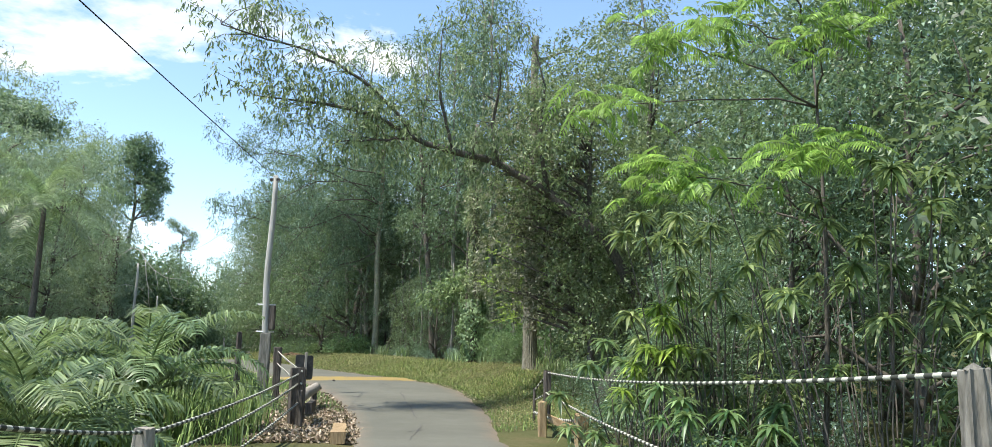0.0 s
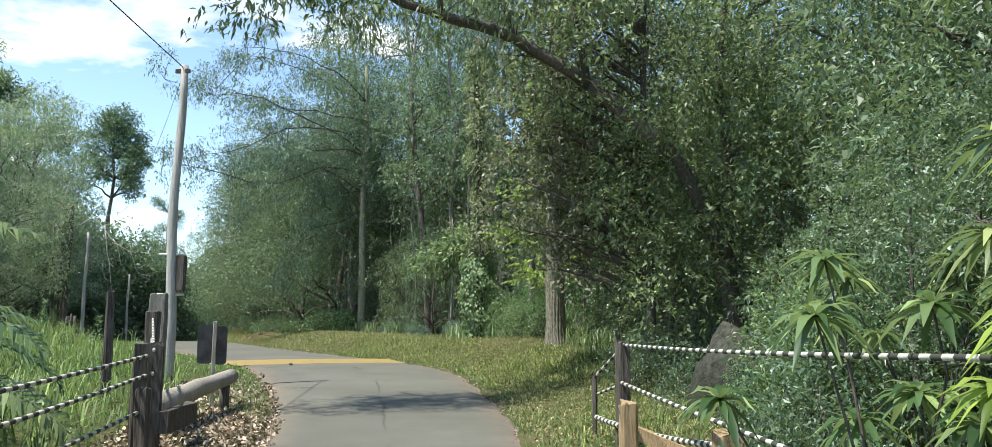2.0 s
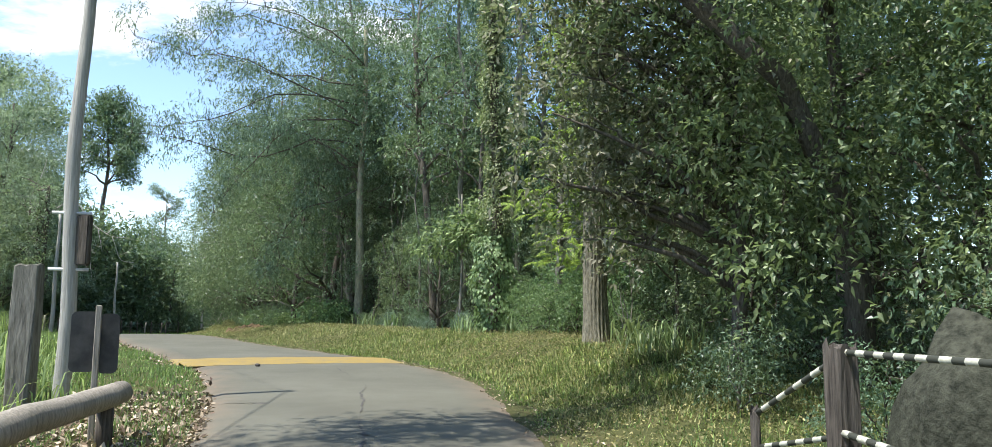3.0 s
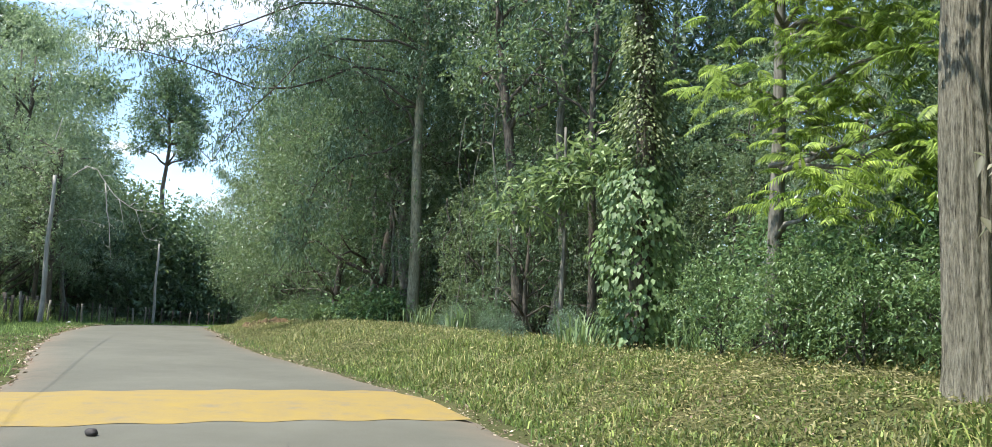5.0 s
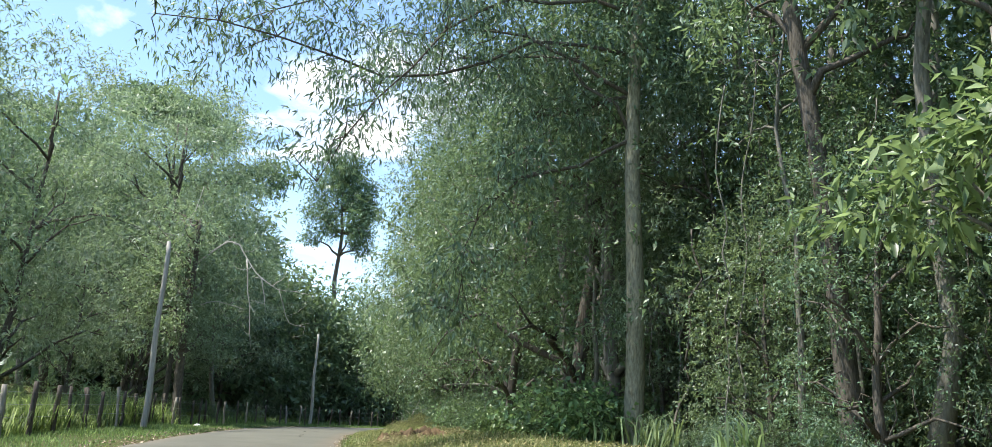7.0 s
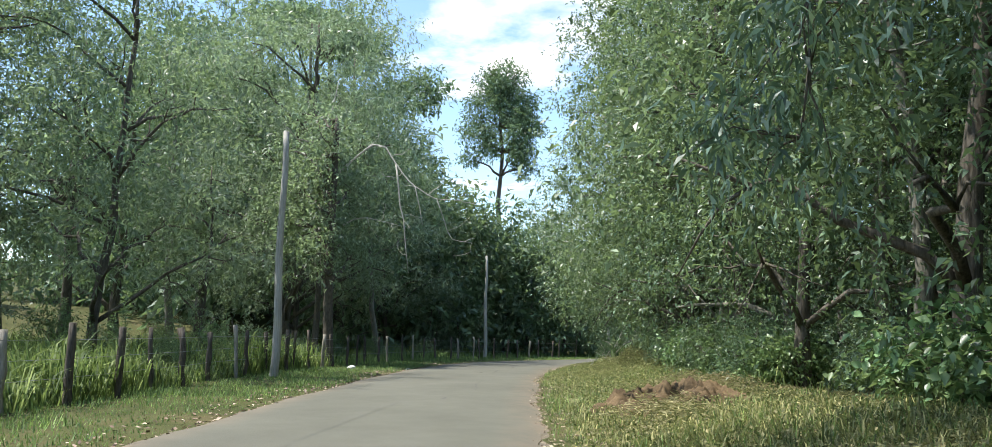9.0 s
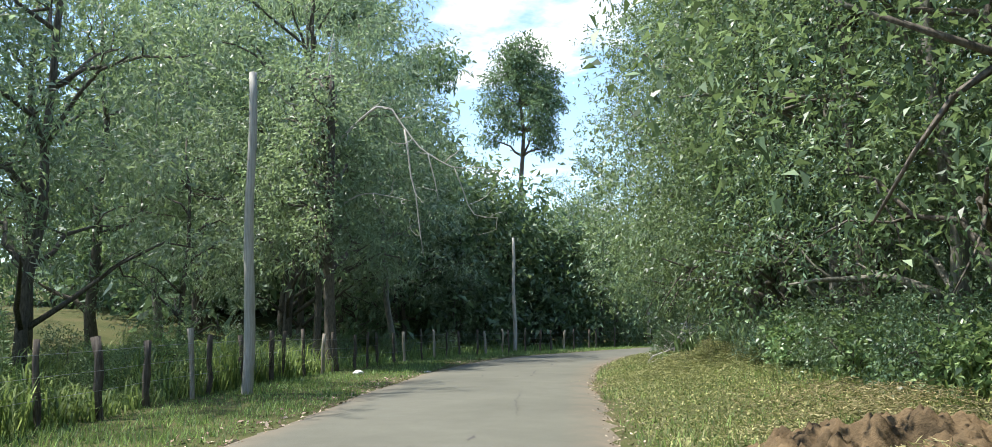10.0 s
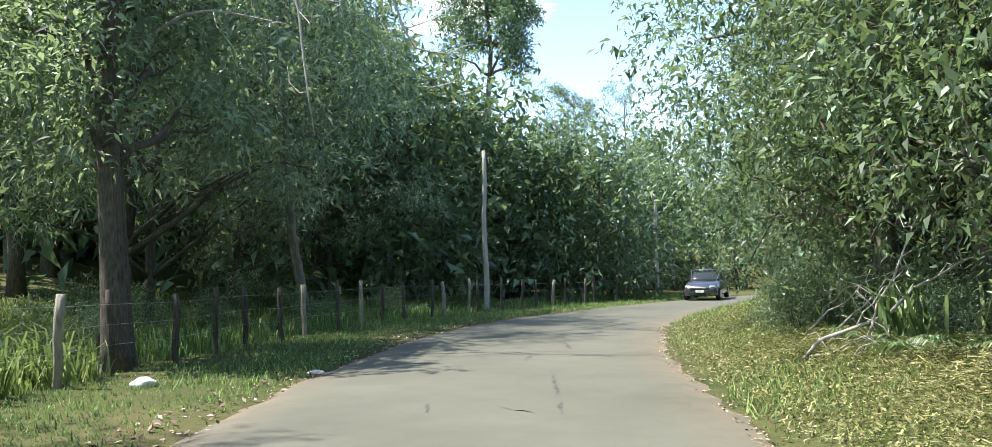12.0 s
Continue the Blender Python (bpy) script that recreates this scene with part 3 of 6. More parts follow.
rank(67, 75, 2.6, 4.9, 1.0, ("edge_big_b", "edge_big"), 1.15, 1.4)
for x, y, k, q in ((-12.6, 67.9, "edge_big_b", 1.4), (-11.2, 67.0, "edge_big", 1.3)):
    place(k, x, y, q)
# dense edge that leans over the verge towards the far bend
rank(73, 90, 1.9, 4.2, 0.9, ("edge_big", "edge_big_b", "edge", "edge_big_b"), 0.92, 1.15)
rank(90, 99, 2.1, 5.0, 0.9, ("edge_b", "edge_big_b", "edge"), 0.9, 1.1)
rank(78, 89, 2.9, 3.7, 0.7, ("edge_big", "edge_big_b"), 1.2, 1.35)
rank(73, 97, 1.5, 3.1, 0.8, ("bush_b", "bush"), 0.45, 0.8)
# slender trees over the rest, seen above the first bend
for x, y, s in ((-12.0, 68.5, 1.15), (-9.5, 70.5, 1.25), (-7.4, 67.0, 1.2), (-5.6, 69.5, 1.3), (-3.9, 66.0, 1.15), (-14.0, 72.0, 1.1), (-1.5, 65.0, 1.2)):
    place("slender", x, y, s)
# the wooded side of the stream
for x, y, k, s in ((7.5, 31, "broad_b", 1.0), (7.0, 33.2, "edge", 1.2), (10, 34, "broad_a", 1.1), (8, 27, "edge", 1.15), (11, 29, "broad_c", 1.0), (13, 25, "broad_a", 1.0), (9.0, 22, "broad_b", 0.95), (14, 33, "far", 0.9),
                   (18, 29, "far_b", 0.9), (18, 37, "far", 1.0), (15, 20, "far", 0.9), (12, 40, "broad_c", 1.1), (24, 33, "far", 1.1), (22, 22, "far_b", 1.0), (20, 14, "far", 1.0), (6.3, 29, "edge_b", 1.0), (7.4, 37.2, "broad_b", 0.9), (4.15, 28.6, "edge_b", 0.46), (3.7, 30.2, "fresh", 0.85), (3.95, 31.5, "fresh", 0.9), (3.8, 31.0, "fresh", 0.6), (4.3, 32.4, "edge_b", 0.4), (3.15, 30.9, "fresh", 0.45), (4.4, 29.6, "fresh", 1.0), (4.6, 27.2, "edge", 0.5), (4.9, 30.2, "edge", 0.5)):
    place(k, x, y, s)
for x, y, k, q in ((4.8, 47.2, "edge_b", 1.1), (5.4, 44.4, "edge", 1.1), (3.9, 50.2, "edge", 1.0), (6.6, 49.2, "broad_b", 1.0), (7.2, 46.0, "broad_a", 1.0), (3.7, 42.6, "edge_b", 0.75), (2.6, 46.6, "edge", 0.55), (2.4, 44.9, "bush", 1.4), (2.2, 48.6, "edge_b", 0.6)):
    place(k, x, y, q)
# full crowns behind the bare stems
for x, y, k, q in ((-0.3, 66.0, "broad_c", 1.05), (2.4, 63.6, "broad_a", 1.1), (1.2, 68.5, "broad_c", 1.15)):
    place(k, x, y, q)
# undergrowth along the foot
rank(37, 46, 1.6, 4.6, 1.6, ("bush", "bush_b"), 0.6, 1.1)
rank(46, 66, 1.9, 4.9, 1.8, ("bush", "bush_b"), 0.4, 0.85)
rank(60, 66, 3.4, 6.5, 2.0, ("edge_b", "edge"), 0.4, 0.6)
rank(66, 82, 1.7, 5.0, 1.4, ("bush", "bush_b"), 0.6, 1.1)
rank(37, 46, 2.2, 6.4, 2.5, ("bush_b", "bush"), 0.8, 1.5)
rank(66, 78, 2.8, 6.4, 2.5, ("bush_b", "bush"), 0.8, 1.5)
rank(42, 66, 2.4, 8, 4, ("bush_b", "bush"), 0.8, 1.3)
rank(40, 66, 2.8, 12.5, 3, ("far", "broad_b", "far_b"), 0.7, 0.9)

# ---- forest on the left ----
rank(73, 89, 6.6, 7.8, 1.8, ("hazy", "hazy_b", "hazy"), 1.15, 1.4, -1)
rank(89, 99, 4.2, 9.0, 1.8, ("hazy", "hazy_b", "hazy"), 0.95, 1.1, -1)
rank(62, 75, 4.0, 11.5, 1.5, ("hazy", "hazy_b"), 1.1, 1.3, -1)
rank(64, 80, 6.0, 18, 4, ("hazy", "broad_b", "hazy"), 1.2, 1.4, -1)
for x, y, k, q in ((-41.0, 66.4, "hazy", 1.15), (-43.5, 69.0, "broad_c", 1.3), (-46.5, 73.0, "broad_a", 1.3), (-49.0, 77.0, "broad_b", 1.35)):
    place(k, x, y, q)
rank(80, 108, 7.0, 29, 5, ("far", "far_b"), 0.75, 0.95, -1)
rank(74, 104, 2.4, 5.0, 2.5, ("bush", "bush_b", "bush"), 0.6, 1.1, -1)
rank(62, 104, 3.0, 9.5, 3.0, ("bush_b", "fresh", "bush"), 0.8, 1.2, -1)
rank(99, 116, 2.6, 7.6, 3.0, ("hazy_b", "far", "broad_b"), 0.6, 0.8, -1)
rank(71, 92, 1.9, 4.6, 3.4, ("fresh", "bush_b", "fresh", "bush"), 0.5, 0.9, -1)
rank(116, 129, 2.2, 5.4, 2.0, ("edge_b", "far"), 0.55, 0.85, -1)
rank(108, 127, 3.2, 4.6, 2.0, ("far", "far_b"), 0.55, 0.8)
for x, y, top, k, full in ((-43.5, 89.5, 15.5, "broad_c", 15), (-46.5, 85, 18, "hazy", 12.4), (-50.5, 81, 20, "broad_c", 15), (-50, 92, 18.5, "hazy", 12.4), (-55, 86, 21.5, "broad_a", 13.4), (-55.5, 97, 20.5, "far", 15.2), (-60, 90, 25, "far_b", 14)):
    place(k, x, y, (top - height(x, y)) / full)
# tops of the wooded hill before the tall tree
for n, (x, y, top) in enumerate(((-47.2, 99.5, 12.0), (-49.5, 96, 14.6), (-47.5, 103, 14), (-48, 106.5, 12.2), (-50.5, 113, 10.2), (-49, 108, 11.2), (-54, 119, 11.4), (-57, 124, 12.2), (-53, 106, 15), (-43.5, 111, 10))):
    place(("far", "far_b")[n % 2], x, y, (top - height(x, y)) / (15.2, 14.0)[n % 2])
for n in range(18):
    x, y = -60 - 20 * rng.random(), 90 + 24 * rng.random()
    top = 19 + 7 * rng.random() - 0.25 * max(0, x + 66)
    place(("far", "far_b")[n % 2], x, y, (top - height(x, y)) / (15.2, 14.0)[n % 2])
# airy trees that stand out over the far woods
for x, y, top, k, full in ((-47.3, 114.5, 11.6, "droopy", 14.8), (-44.8, 117.5, 11.8, "slender", 18.6), (-49.5, 118.0, 11.4, "slender", 18.6)):
    place(k, x, y, (top - height(x, y)) / full)
# woods past the far bend
for k in range(36):
    a = rng.random()
    x, y = -62 + 62 * a + rng.normal() * 2, 121 + rng.random() * 34 + (8 if a > 0.5 else 0)
    if min(np.hypot(LINE[:, 0] - x, LINE[:, 1] - y)) > 5:
        place(("far", "far_b")[k % 2], x, y, 0.55 + 0.3 * rng.random())

for k in range(32):
    x, y = -42 - 34 * rng.random(), 103 + 30 * rng.random()
    if x < -44 or y > 112:
        place(("far", "far_b")[k % 2], x, y, (0.5 if y < 112 else 0.62) + 0.2 * rng.random())
# the tall tree with a bare trunk on the hill
kind("tall", tree("tree", 31, 29, 0.45, lobe_cloud(33, 34, 17.6, 29.2, 5.8, 1.0, 0.55), 2800, 8, 0.42, 0.55, LEAF_TALL, BARK_DARK, "tall solitary tree with a high dark crown on bare trunk", limbs=20, flat=0.5, plain=True))
place("tall", -68.8, 139.0, 0.98, 33)


# ---- poles ----
def pole(at, tall, thick, label, bow=0.0, seed=1):
    r = np.random.default_rng(seed)
    root = thing("utility_pole", (at[0], at[1], height(*at)), label, "utility pole", "wooden poles along the road")
    z = np.linspace(-0.4, tall, 14)
    t = np.clip(z / tall, 0, 1)
    p = np.stack([bow * np.sin(t * 2.6) + 0.03 * np.sin(t * 9), 0.03 * np.sin(t * 7 + 1), z], 1)
    v, f = tube(p, thick * (1 - 0.35 * t), 12, 0.03, r)
    link_mesh("shaft", mesh_from("shaft", v, f, WOOD_POLE, True), root)
    return root


pole_l = pole((-6.95, 36.6), 6.55, 0.115, "grey round utility pole with cross brackets near the bridge", 0, 1)
pole((-29.09, 69.42), 6.75, 0.12, "pale weathered wooden pole, slightly bowed, beside the fence", 0.10, 2)
pole((-42.6, 98.8), 6.7, 0.12, "pale weathered wooden pole on the grassy verge", 0.05, 3)
pole((-41.0, 113.5), 5.7, 0.12, "pale weathered wooden pole near the far bend", 0.04, 4)


# ---- named trees of the right-hand verge ----
def lone_trunk(x, y, tall, thick, wood, label, lobes=(), twigs=0, leaf=0.18, width=0.4, mat=None, seed=1, lean=(0, 0), ridged=0.0):
    r = np.random.default_rng(seed)
    root = thing("tree", (x, y, height(x, y)), label, "tree")
    n = 48 if ridged else 16
    z = np.linspace(-0.3, tall, n)
    p = np.stack([lean[0] * z + 0.05 * np.sin(z * 0.7 + seed), lean[1] * z + 0.05 * np.cos(z * 0.6), z], 1)
    rad = thick * np.linspace(1, 0.45, n)
    rad *= 1 + 0.4 * np.exp(-(z + 0.3) / 0.35)
    v, f = tube(p, rad, 108 if ridged else 10, 0.0 if ridged else 0.02, r)
    if ridged:
        # furrowed bark: ridges that wander and join as they rise
        ang = np.tile(np.arange(108) * 2 * np.pi / 108, n)
        zz = np.repeat(z, 108)
        dent = np.sin(21 * ang + 1.4 * np.sin(2.9 * zz + 2 * ang)) + 0.7 * np.sin(31 * ang + 1.8 * np.sin(3.7 * zz + ang))
        v[:108 * n, :2] = p.repeat(108, 0)[:, :2] + (v[:108 * n, :2] - p.repeat(108, 0)[:, :2]) * (1 + ridged * dent)[:, None]
    link_mesh("trunk", mesh_from("trunk", v, f, wood, True), root)
    if lobes:
        for v, f in limbs_to(r, p, lobes, thick):
            link_mesh("limb", mesh_from("limb", v, f, wood, True), root)
        v, f = crown_leaves(r, lobes, twigs, 8, leaf, width)
        link_mesh("crown", mesh_from("crown", v, f, mat), root)
    return root


lone_trunk(0.62, 43.75, 13, 0.27, BARK_RIDGED, "thick roadside tree with deeply ridged grey bark", [(x + 2.4, y, z, s) for x, y, z, s in lobe_cloud(41, 12, 6.0, 13, 2.6, 1.2)] + [(-0.45 + 0.9 * ((k * 0.618) % 1), -0.55 - 0.3 * ((k * 0.414) % 1), 4.3 + 0.42 * k, 0.42) for k in range(9)], 1700, 0.13, 0.45, mat=LEAF_B, seed=3, ridged=0.045)
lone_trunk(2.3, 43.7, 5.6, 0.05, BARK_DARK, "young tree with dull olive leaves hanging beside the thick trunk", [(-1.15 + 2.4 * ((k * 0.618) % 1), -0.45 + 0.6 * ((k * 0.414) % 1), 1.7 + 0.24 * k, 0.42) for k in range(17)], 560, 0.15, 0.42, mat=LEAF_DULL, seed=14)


def reaching_tree():
    """A straight tree whose crooked boughs hang over the road."""
    r = np.random.default_rng(4)
    x, y = -9.98, 63.4
    root = thing("tree", (x, y, height(x, y)), "straight slender roadside tree with boughs hanging over the road", "tree")
    z = np.linspace(-0.3, 14.5, 16)
    p = np.stack([0.05 * np.sin(z * 0.7), 0.05 * np.cos(z * 0.6), z], 1)
    rad = np.linspace(0.215, 0.09, 16)
    rad[0] *= 1.4
    v, f = tube(p, rad, 10, 0.02, r)
    link_mesh("trunk", mesh_from("trunk", v, f, BARK_LICHEN, True), root)
    ends = []
    for k in range(13):
        over = k < 10
        a = p[7 + (k * 3) % 7]
        out = unit(np.array([-1.0, -0.72 + 0.06 * k + 0.1 * r.random(), 0])) if over else unit(r.normal(size=3) * np.array([1, 1, 0]))
        far = (6.0 + 5.4 * ((k * 0.618) % 1)) if over else 2.6
        pts = [a]
        way = unit(out + np.array([0, 0, 0.55]) + r.normal(size=3) * 0.22)
        for _ in range(9):
            way = unit(way + r.normal(size=3) * 0.24 + out * 0.12 - np.array([0, 0, 0.085]))
            pts.append(pts[-1] + way * far / 9)
        pts = np.array(pts)
        grown = [tube(pts, np.linspace(0.048, 0.010, 10), 6, 0.03, r)]
        for q in pts[3:]:
            for _ in range(3):
                e = q + unit(r.normal(size=3) + out * 0.5 + np.array([0, 0, -0.1])) * (0.5 + 0.8 * r.random())
                grown.append(tube(curve_line(q, e, 4, 0.08, 0.05, r), np.linspace(0.016, 0.005, 4), 4, 0, r))
                ends.append(e)
        v, f = merge(grown)
        link_mesh("bough", mesh_from("bough", v, f, BARK_DARK, True), root)
    high = [(0.9 * math.cos(k * 2.4), 0.9 * math.sin(k * 2.4), 7.6 + 0.42 * k, 0.75) for k in range(16)]
    v, f = merge([crown_leaves(r, [(*e, 0.45) for e in ends], 4600, 8, 0.17, 0.32, droop=0.7, shell=0.2, plain=True), crown_leaves(r, high, 1300, 8, 0.13, 0.4, droop=0.5, shell=0.3)])
    link_mesh("crown", mesh_from("crown", v, f, LEAF_C), root)


reaching_tree()
lone_trunk(-5.75, 60.4, 13, 0.20, BARK_DARK, "leaning forest tree with rough dark trunk", lobe_cloud(43, 9, 7, 13, 2.6, 1.1), 600, mat=LEAF_A, seed=5, lean=(-0.10, 0.0))
lone_trunk(-5.9, 64.2, 13, 0.15, BARK_PALE, "forest tree with straight pale trunk", lobe_cloud(44, 8, 7, 13, 2.2, 1.0), 500, mat=LEAF_C, seed=6)
lone_trunk(-3.6, 58.0, 11, 0.12, BARK_DARK, "thin dark forest tree among creepers", lobe_cloud(45, 7, 6, 11, 2.0, 1.0), 450, mat=LEAF_A, seed=7)

lone_trunk(-4.2, 56.6, 5.2, 0.07, BARK_PALE, "young tree with a spreading bough of pale bright leaves", [(-1.3, 0.3, 3.2, 0.32), (-0.8, 0.1, 3.35, 0.36), (-0.3, -0.2, 3.5, 0.36), (0.2, -0.4, 3.75, 0.4), (0.8, -0.5, 4.0, 0.4), (1.4, -0.6, 4.1, 0.4), (0.0, 0, 4.0, 0.36), (0.7, -0.2, 4.4, 0.4), (1.9, -0.4, 4.3, 0.36)], 250, 0.24, 0.36, LEAF_BRIGHT, 12)

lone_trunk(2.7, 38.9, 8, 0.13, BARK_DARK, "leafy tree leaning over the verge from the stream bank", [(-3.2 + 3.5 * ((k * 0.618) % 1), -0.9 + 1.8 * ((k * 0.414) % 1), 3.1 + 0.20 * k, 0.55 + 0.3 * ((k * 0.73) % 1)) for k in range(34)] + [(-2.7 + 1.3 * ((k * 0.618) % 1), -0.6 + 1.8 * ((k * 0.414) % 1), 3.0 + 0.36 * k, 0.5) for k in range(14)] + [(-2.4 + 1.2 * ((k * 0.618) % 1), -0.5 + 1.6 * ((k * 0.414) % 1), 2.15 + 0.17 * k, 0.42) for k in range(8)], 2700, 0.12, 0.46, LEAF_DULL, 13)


def creeper_trunk():
    """A trunk wrapped in small ivy, with a curtain of large pale leaves at its foot."""
    r = np.random.default_rng(51)
    x, y = -2.25, 49.75
    root = thing("tree", (x, y, height(x, y)), "tree trunk wrapped in ivy with a pale large-leaved creeper", "tree")
    z = np.linspace(-0.3, 11, 14)
    p = np.stack([0.1 * np.sin(z * 0.5), 0.1 * np.cos(z * 0.4), z], 1)
    v, f = tube(p, np.linspace(0.2, 0.1, 14), 10, 0.05, r)
    link_mesh("trunk", mesh_from("trunk", v, f, BARK_DARK, True), root)
    n = 13000
    zz = r.random(n) ** 0.9 * 9.0 + 1.6
    a = r.random(n) * 2 * np.pi
    bulge = 0.22 + 0.09 * np.sin(zz * 2.1) + 0.10 * np.sin(zz * 4.7 + a) + 0.24 * r.random(n) ** 3
    pos = np.stack([bulge * np.cos(a) + 0.1 * np.sin(zz * 0.5), bulge * np.sin(a) + 0.1 * np.cos(zz * 0.4), zz], 1)
    way = np.stack([np.cos(a), np.sin(a), -0.9 + 0 * a], 1) + r.normal(size=(n, 3)) * 0.4
    v, f = leaves(pos, way, np.stack([np.cos(a), np.sin(a), 0.6 + 0 * a], 1) + r.normal(size=(n, 3)) * 0.3, 0.062 + 0.045 * r.random(n), 0.042 + 0.02 * r.random(n))
    link_mesh("ivy", mesh_from("ivy", v, f, LEAF_OLIVE), root, "small olive green ivy leaves")
    n = 3000
    zz = 0.10 + 2.8 * r.random(n) ** 0.85
    a = r.random(n) * 2 * np.pi
    wide = (0.34 + 0.30 * np.sin(np.clip(zz / 3.3, 0, 1) * np.pi) + 0.12 * np.sin(zz * 5 + 2 * a)) * (0.75 + 0.35 * r.random(n))
    pos = np.stack([wide * np.cos(a), wide * np.sin(a), zz], 1)
    out = np.stack([np.cos(a), np.sin(a), 0 * a], 1)
    way = out * 0.45 + np.array([0, 0, -1.0]) + r.normal(size=(n, 3)) * 0.35
    v, f = leaves(pos, way, out + np.array([0, 0, 0.5]) + r.normal(size=(n, 3)) * 0.35, 0.075 + 0.06 * r.random(n), 0.06 + 0.045 * r.random(n), 0.1)
    link_mesh("creeper", mesh_from("creeper", v, f, LEAF_VINE), root, "large pale green heart-shaped creeper leaves")
    return root


creeper_trunk()


def feather(r, base, way, length, pairs, leaf, width, sag):
    """A feathery frond: leaflets in pairs along a sagging rib. Returns the leaves and the rib's points."""
    t = np.linspace(0, 1, pairs)
    way = np.asarray(way, float) / np.linalg.norm(way)
    p = np.asarray(base) + way * length * t[:, None] - np.array([0, 0, 1]) * (sag * length * t[:, None] ** 2)
    tang = unit(np.gradient(p, axis=0))
    side = unit(np.cross(tang, np.array([0, 0, 1.0]) + 0.3 * r.normal(size=3)))
    size = leaf * np.sin(np.pi * (0.12 + 0.8 * t)) ** 0.7
    pos, w, s, u = [], [], [], []
    for sg in (-1, 1):
        pos.append(p)
        w.append(side * sg + tang * 0.55 - np.array([0, 0, 0.25]) + r.normal(size=(pairs, 3)) * 0.08)
        s.append(size)
        u.append(np.cross(side, tang) + 0 * p)
    return leaves(np.concatenate(pos), np.concatenate(w), np.concatenate(u), np.concatenate(s), width * np.concatenate(s) / leaf, 0.1, 0.35), p


def feathery_tree(name, x, y, z0, tall, sprays, mat, label, seed, wood, group="", size=1.0, girth=1.0):
    """A light tree of feathery sprays on thin limbs: sprays are rows of x, y, z and reach, from the foot."""
    r = np.random.default_rng(seed)
    root = thing(name, (x, y, z0), label, "tree", group)
    p = np.stack([0.12 * np.sin(np.linspace(0, 3, 10)), 0.1 * np.cos(np.linspace(0, 4, 10)) - 0.1, np.linspace(-0.3, tall, 10)], 1)
    v, f = tube(p, np.linspace(0.1, 0.03, 10) * girth, 8, 0.03, r)
    link_mesh("trunk", mesh_from("trunk", v, f, wood, True), root)
    out = []
    for sx, sy, sz, reach in sprays:
        k = int(np.clip(np.searchsorted(p[:, 2], sz - 0.4), 1, 9))
        q = curve_line(p[k], (sx, sy, sz), 6, 0.1, 0.05, r)
        v, f = tube(q, np.linspace(0.035, 0.01, 6) * girth, 5, 0, r)
        link_mesh("limb", mesh_from("limb", v, f, wood, True), root)
        for _ in range(int(20 * reach) + 8):
            a = r.random() * 2 * np.pi
            b = np.array([sx, sy, sz]) + r.normal(size=3) * np.array([0.30, 0.30, 0.16]) * reach
            lv, rib = feather(r, b, (np.cos(a), np.sin(a), 0.25 + 0.3 * r.normal()), 0.56 * size * (0.7 + 0.6 * r.random()), 15, 0.17 * size, 0.040 * size, 0.5)
            out.append(lv)
    v, f = merge(out)
    link_mesh("crown", mesh_from("crown", v, f, mat), root)
    return root


rs = np.random.default_rng(61)
feathery_tree("tree", -0.38, 48.7, height(-0.38, 48.7), 8.5, [(rs.normal() * 0.6 + 0.85, rs.normal() * 0.55 - 1.5, 2.0 + 6.4 * k / 35, 0.9 + 0.5 * rs.random()) for k in range(36)], LEAF_LIGHT, "feathery yellow-green tree with pale trunk on the verge", 62, BARK_PALE, size=0.72, girth=1.3)
feathery_tree("tree", 5.4, 24.2, height(5.4, 24.2), 6.8, [(x - 1.3, y - 1.6, z - 0.3) + (w * 0.8,) for x, y, z, w in [(-1.5, 0.6, 6.1, 1.0), (-1.0, 0.2, 5.2, 1.1), (-0.7, -0.6, 4.9, 1.0), (-0.9, -1.0, 6.4, 1.2), (0.3, -1.2, 5.0, 1.0), (0.8, -0.8, 6.5, 1.2), (-0.2, 0.5, 7.2, 1.3), (1.2, 0.4, 5.6, 1.1), (0.1, -1.4, 7.3, 1.2), (1.6, -0.6, 7.4, 1.2)]], LEAF_LIGHT, "feathery yellow-green tree leaning over the bridge ropes", 63, BARK_DARK, size=0.75, girth=0.5)


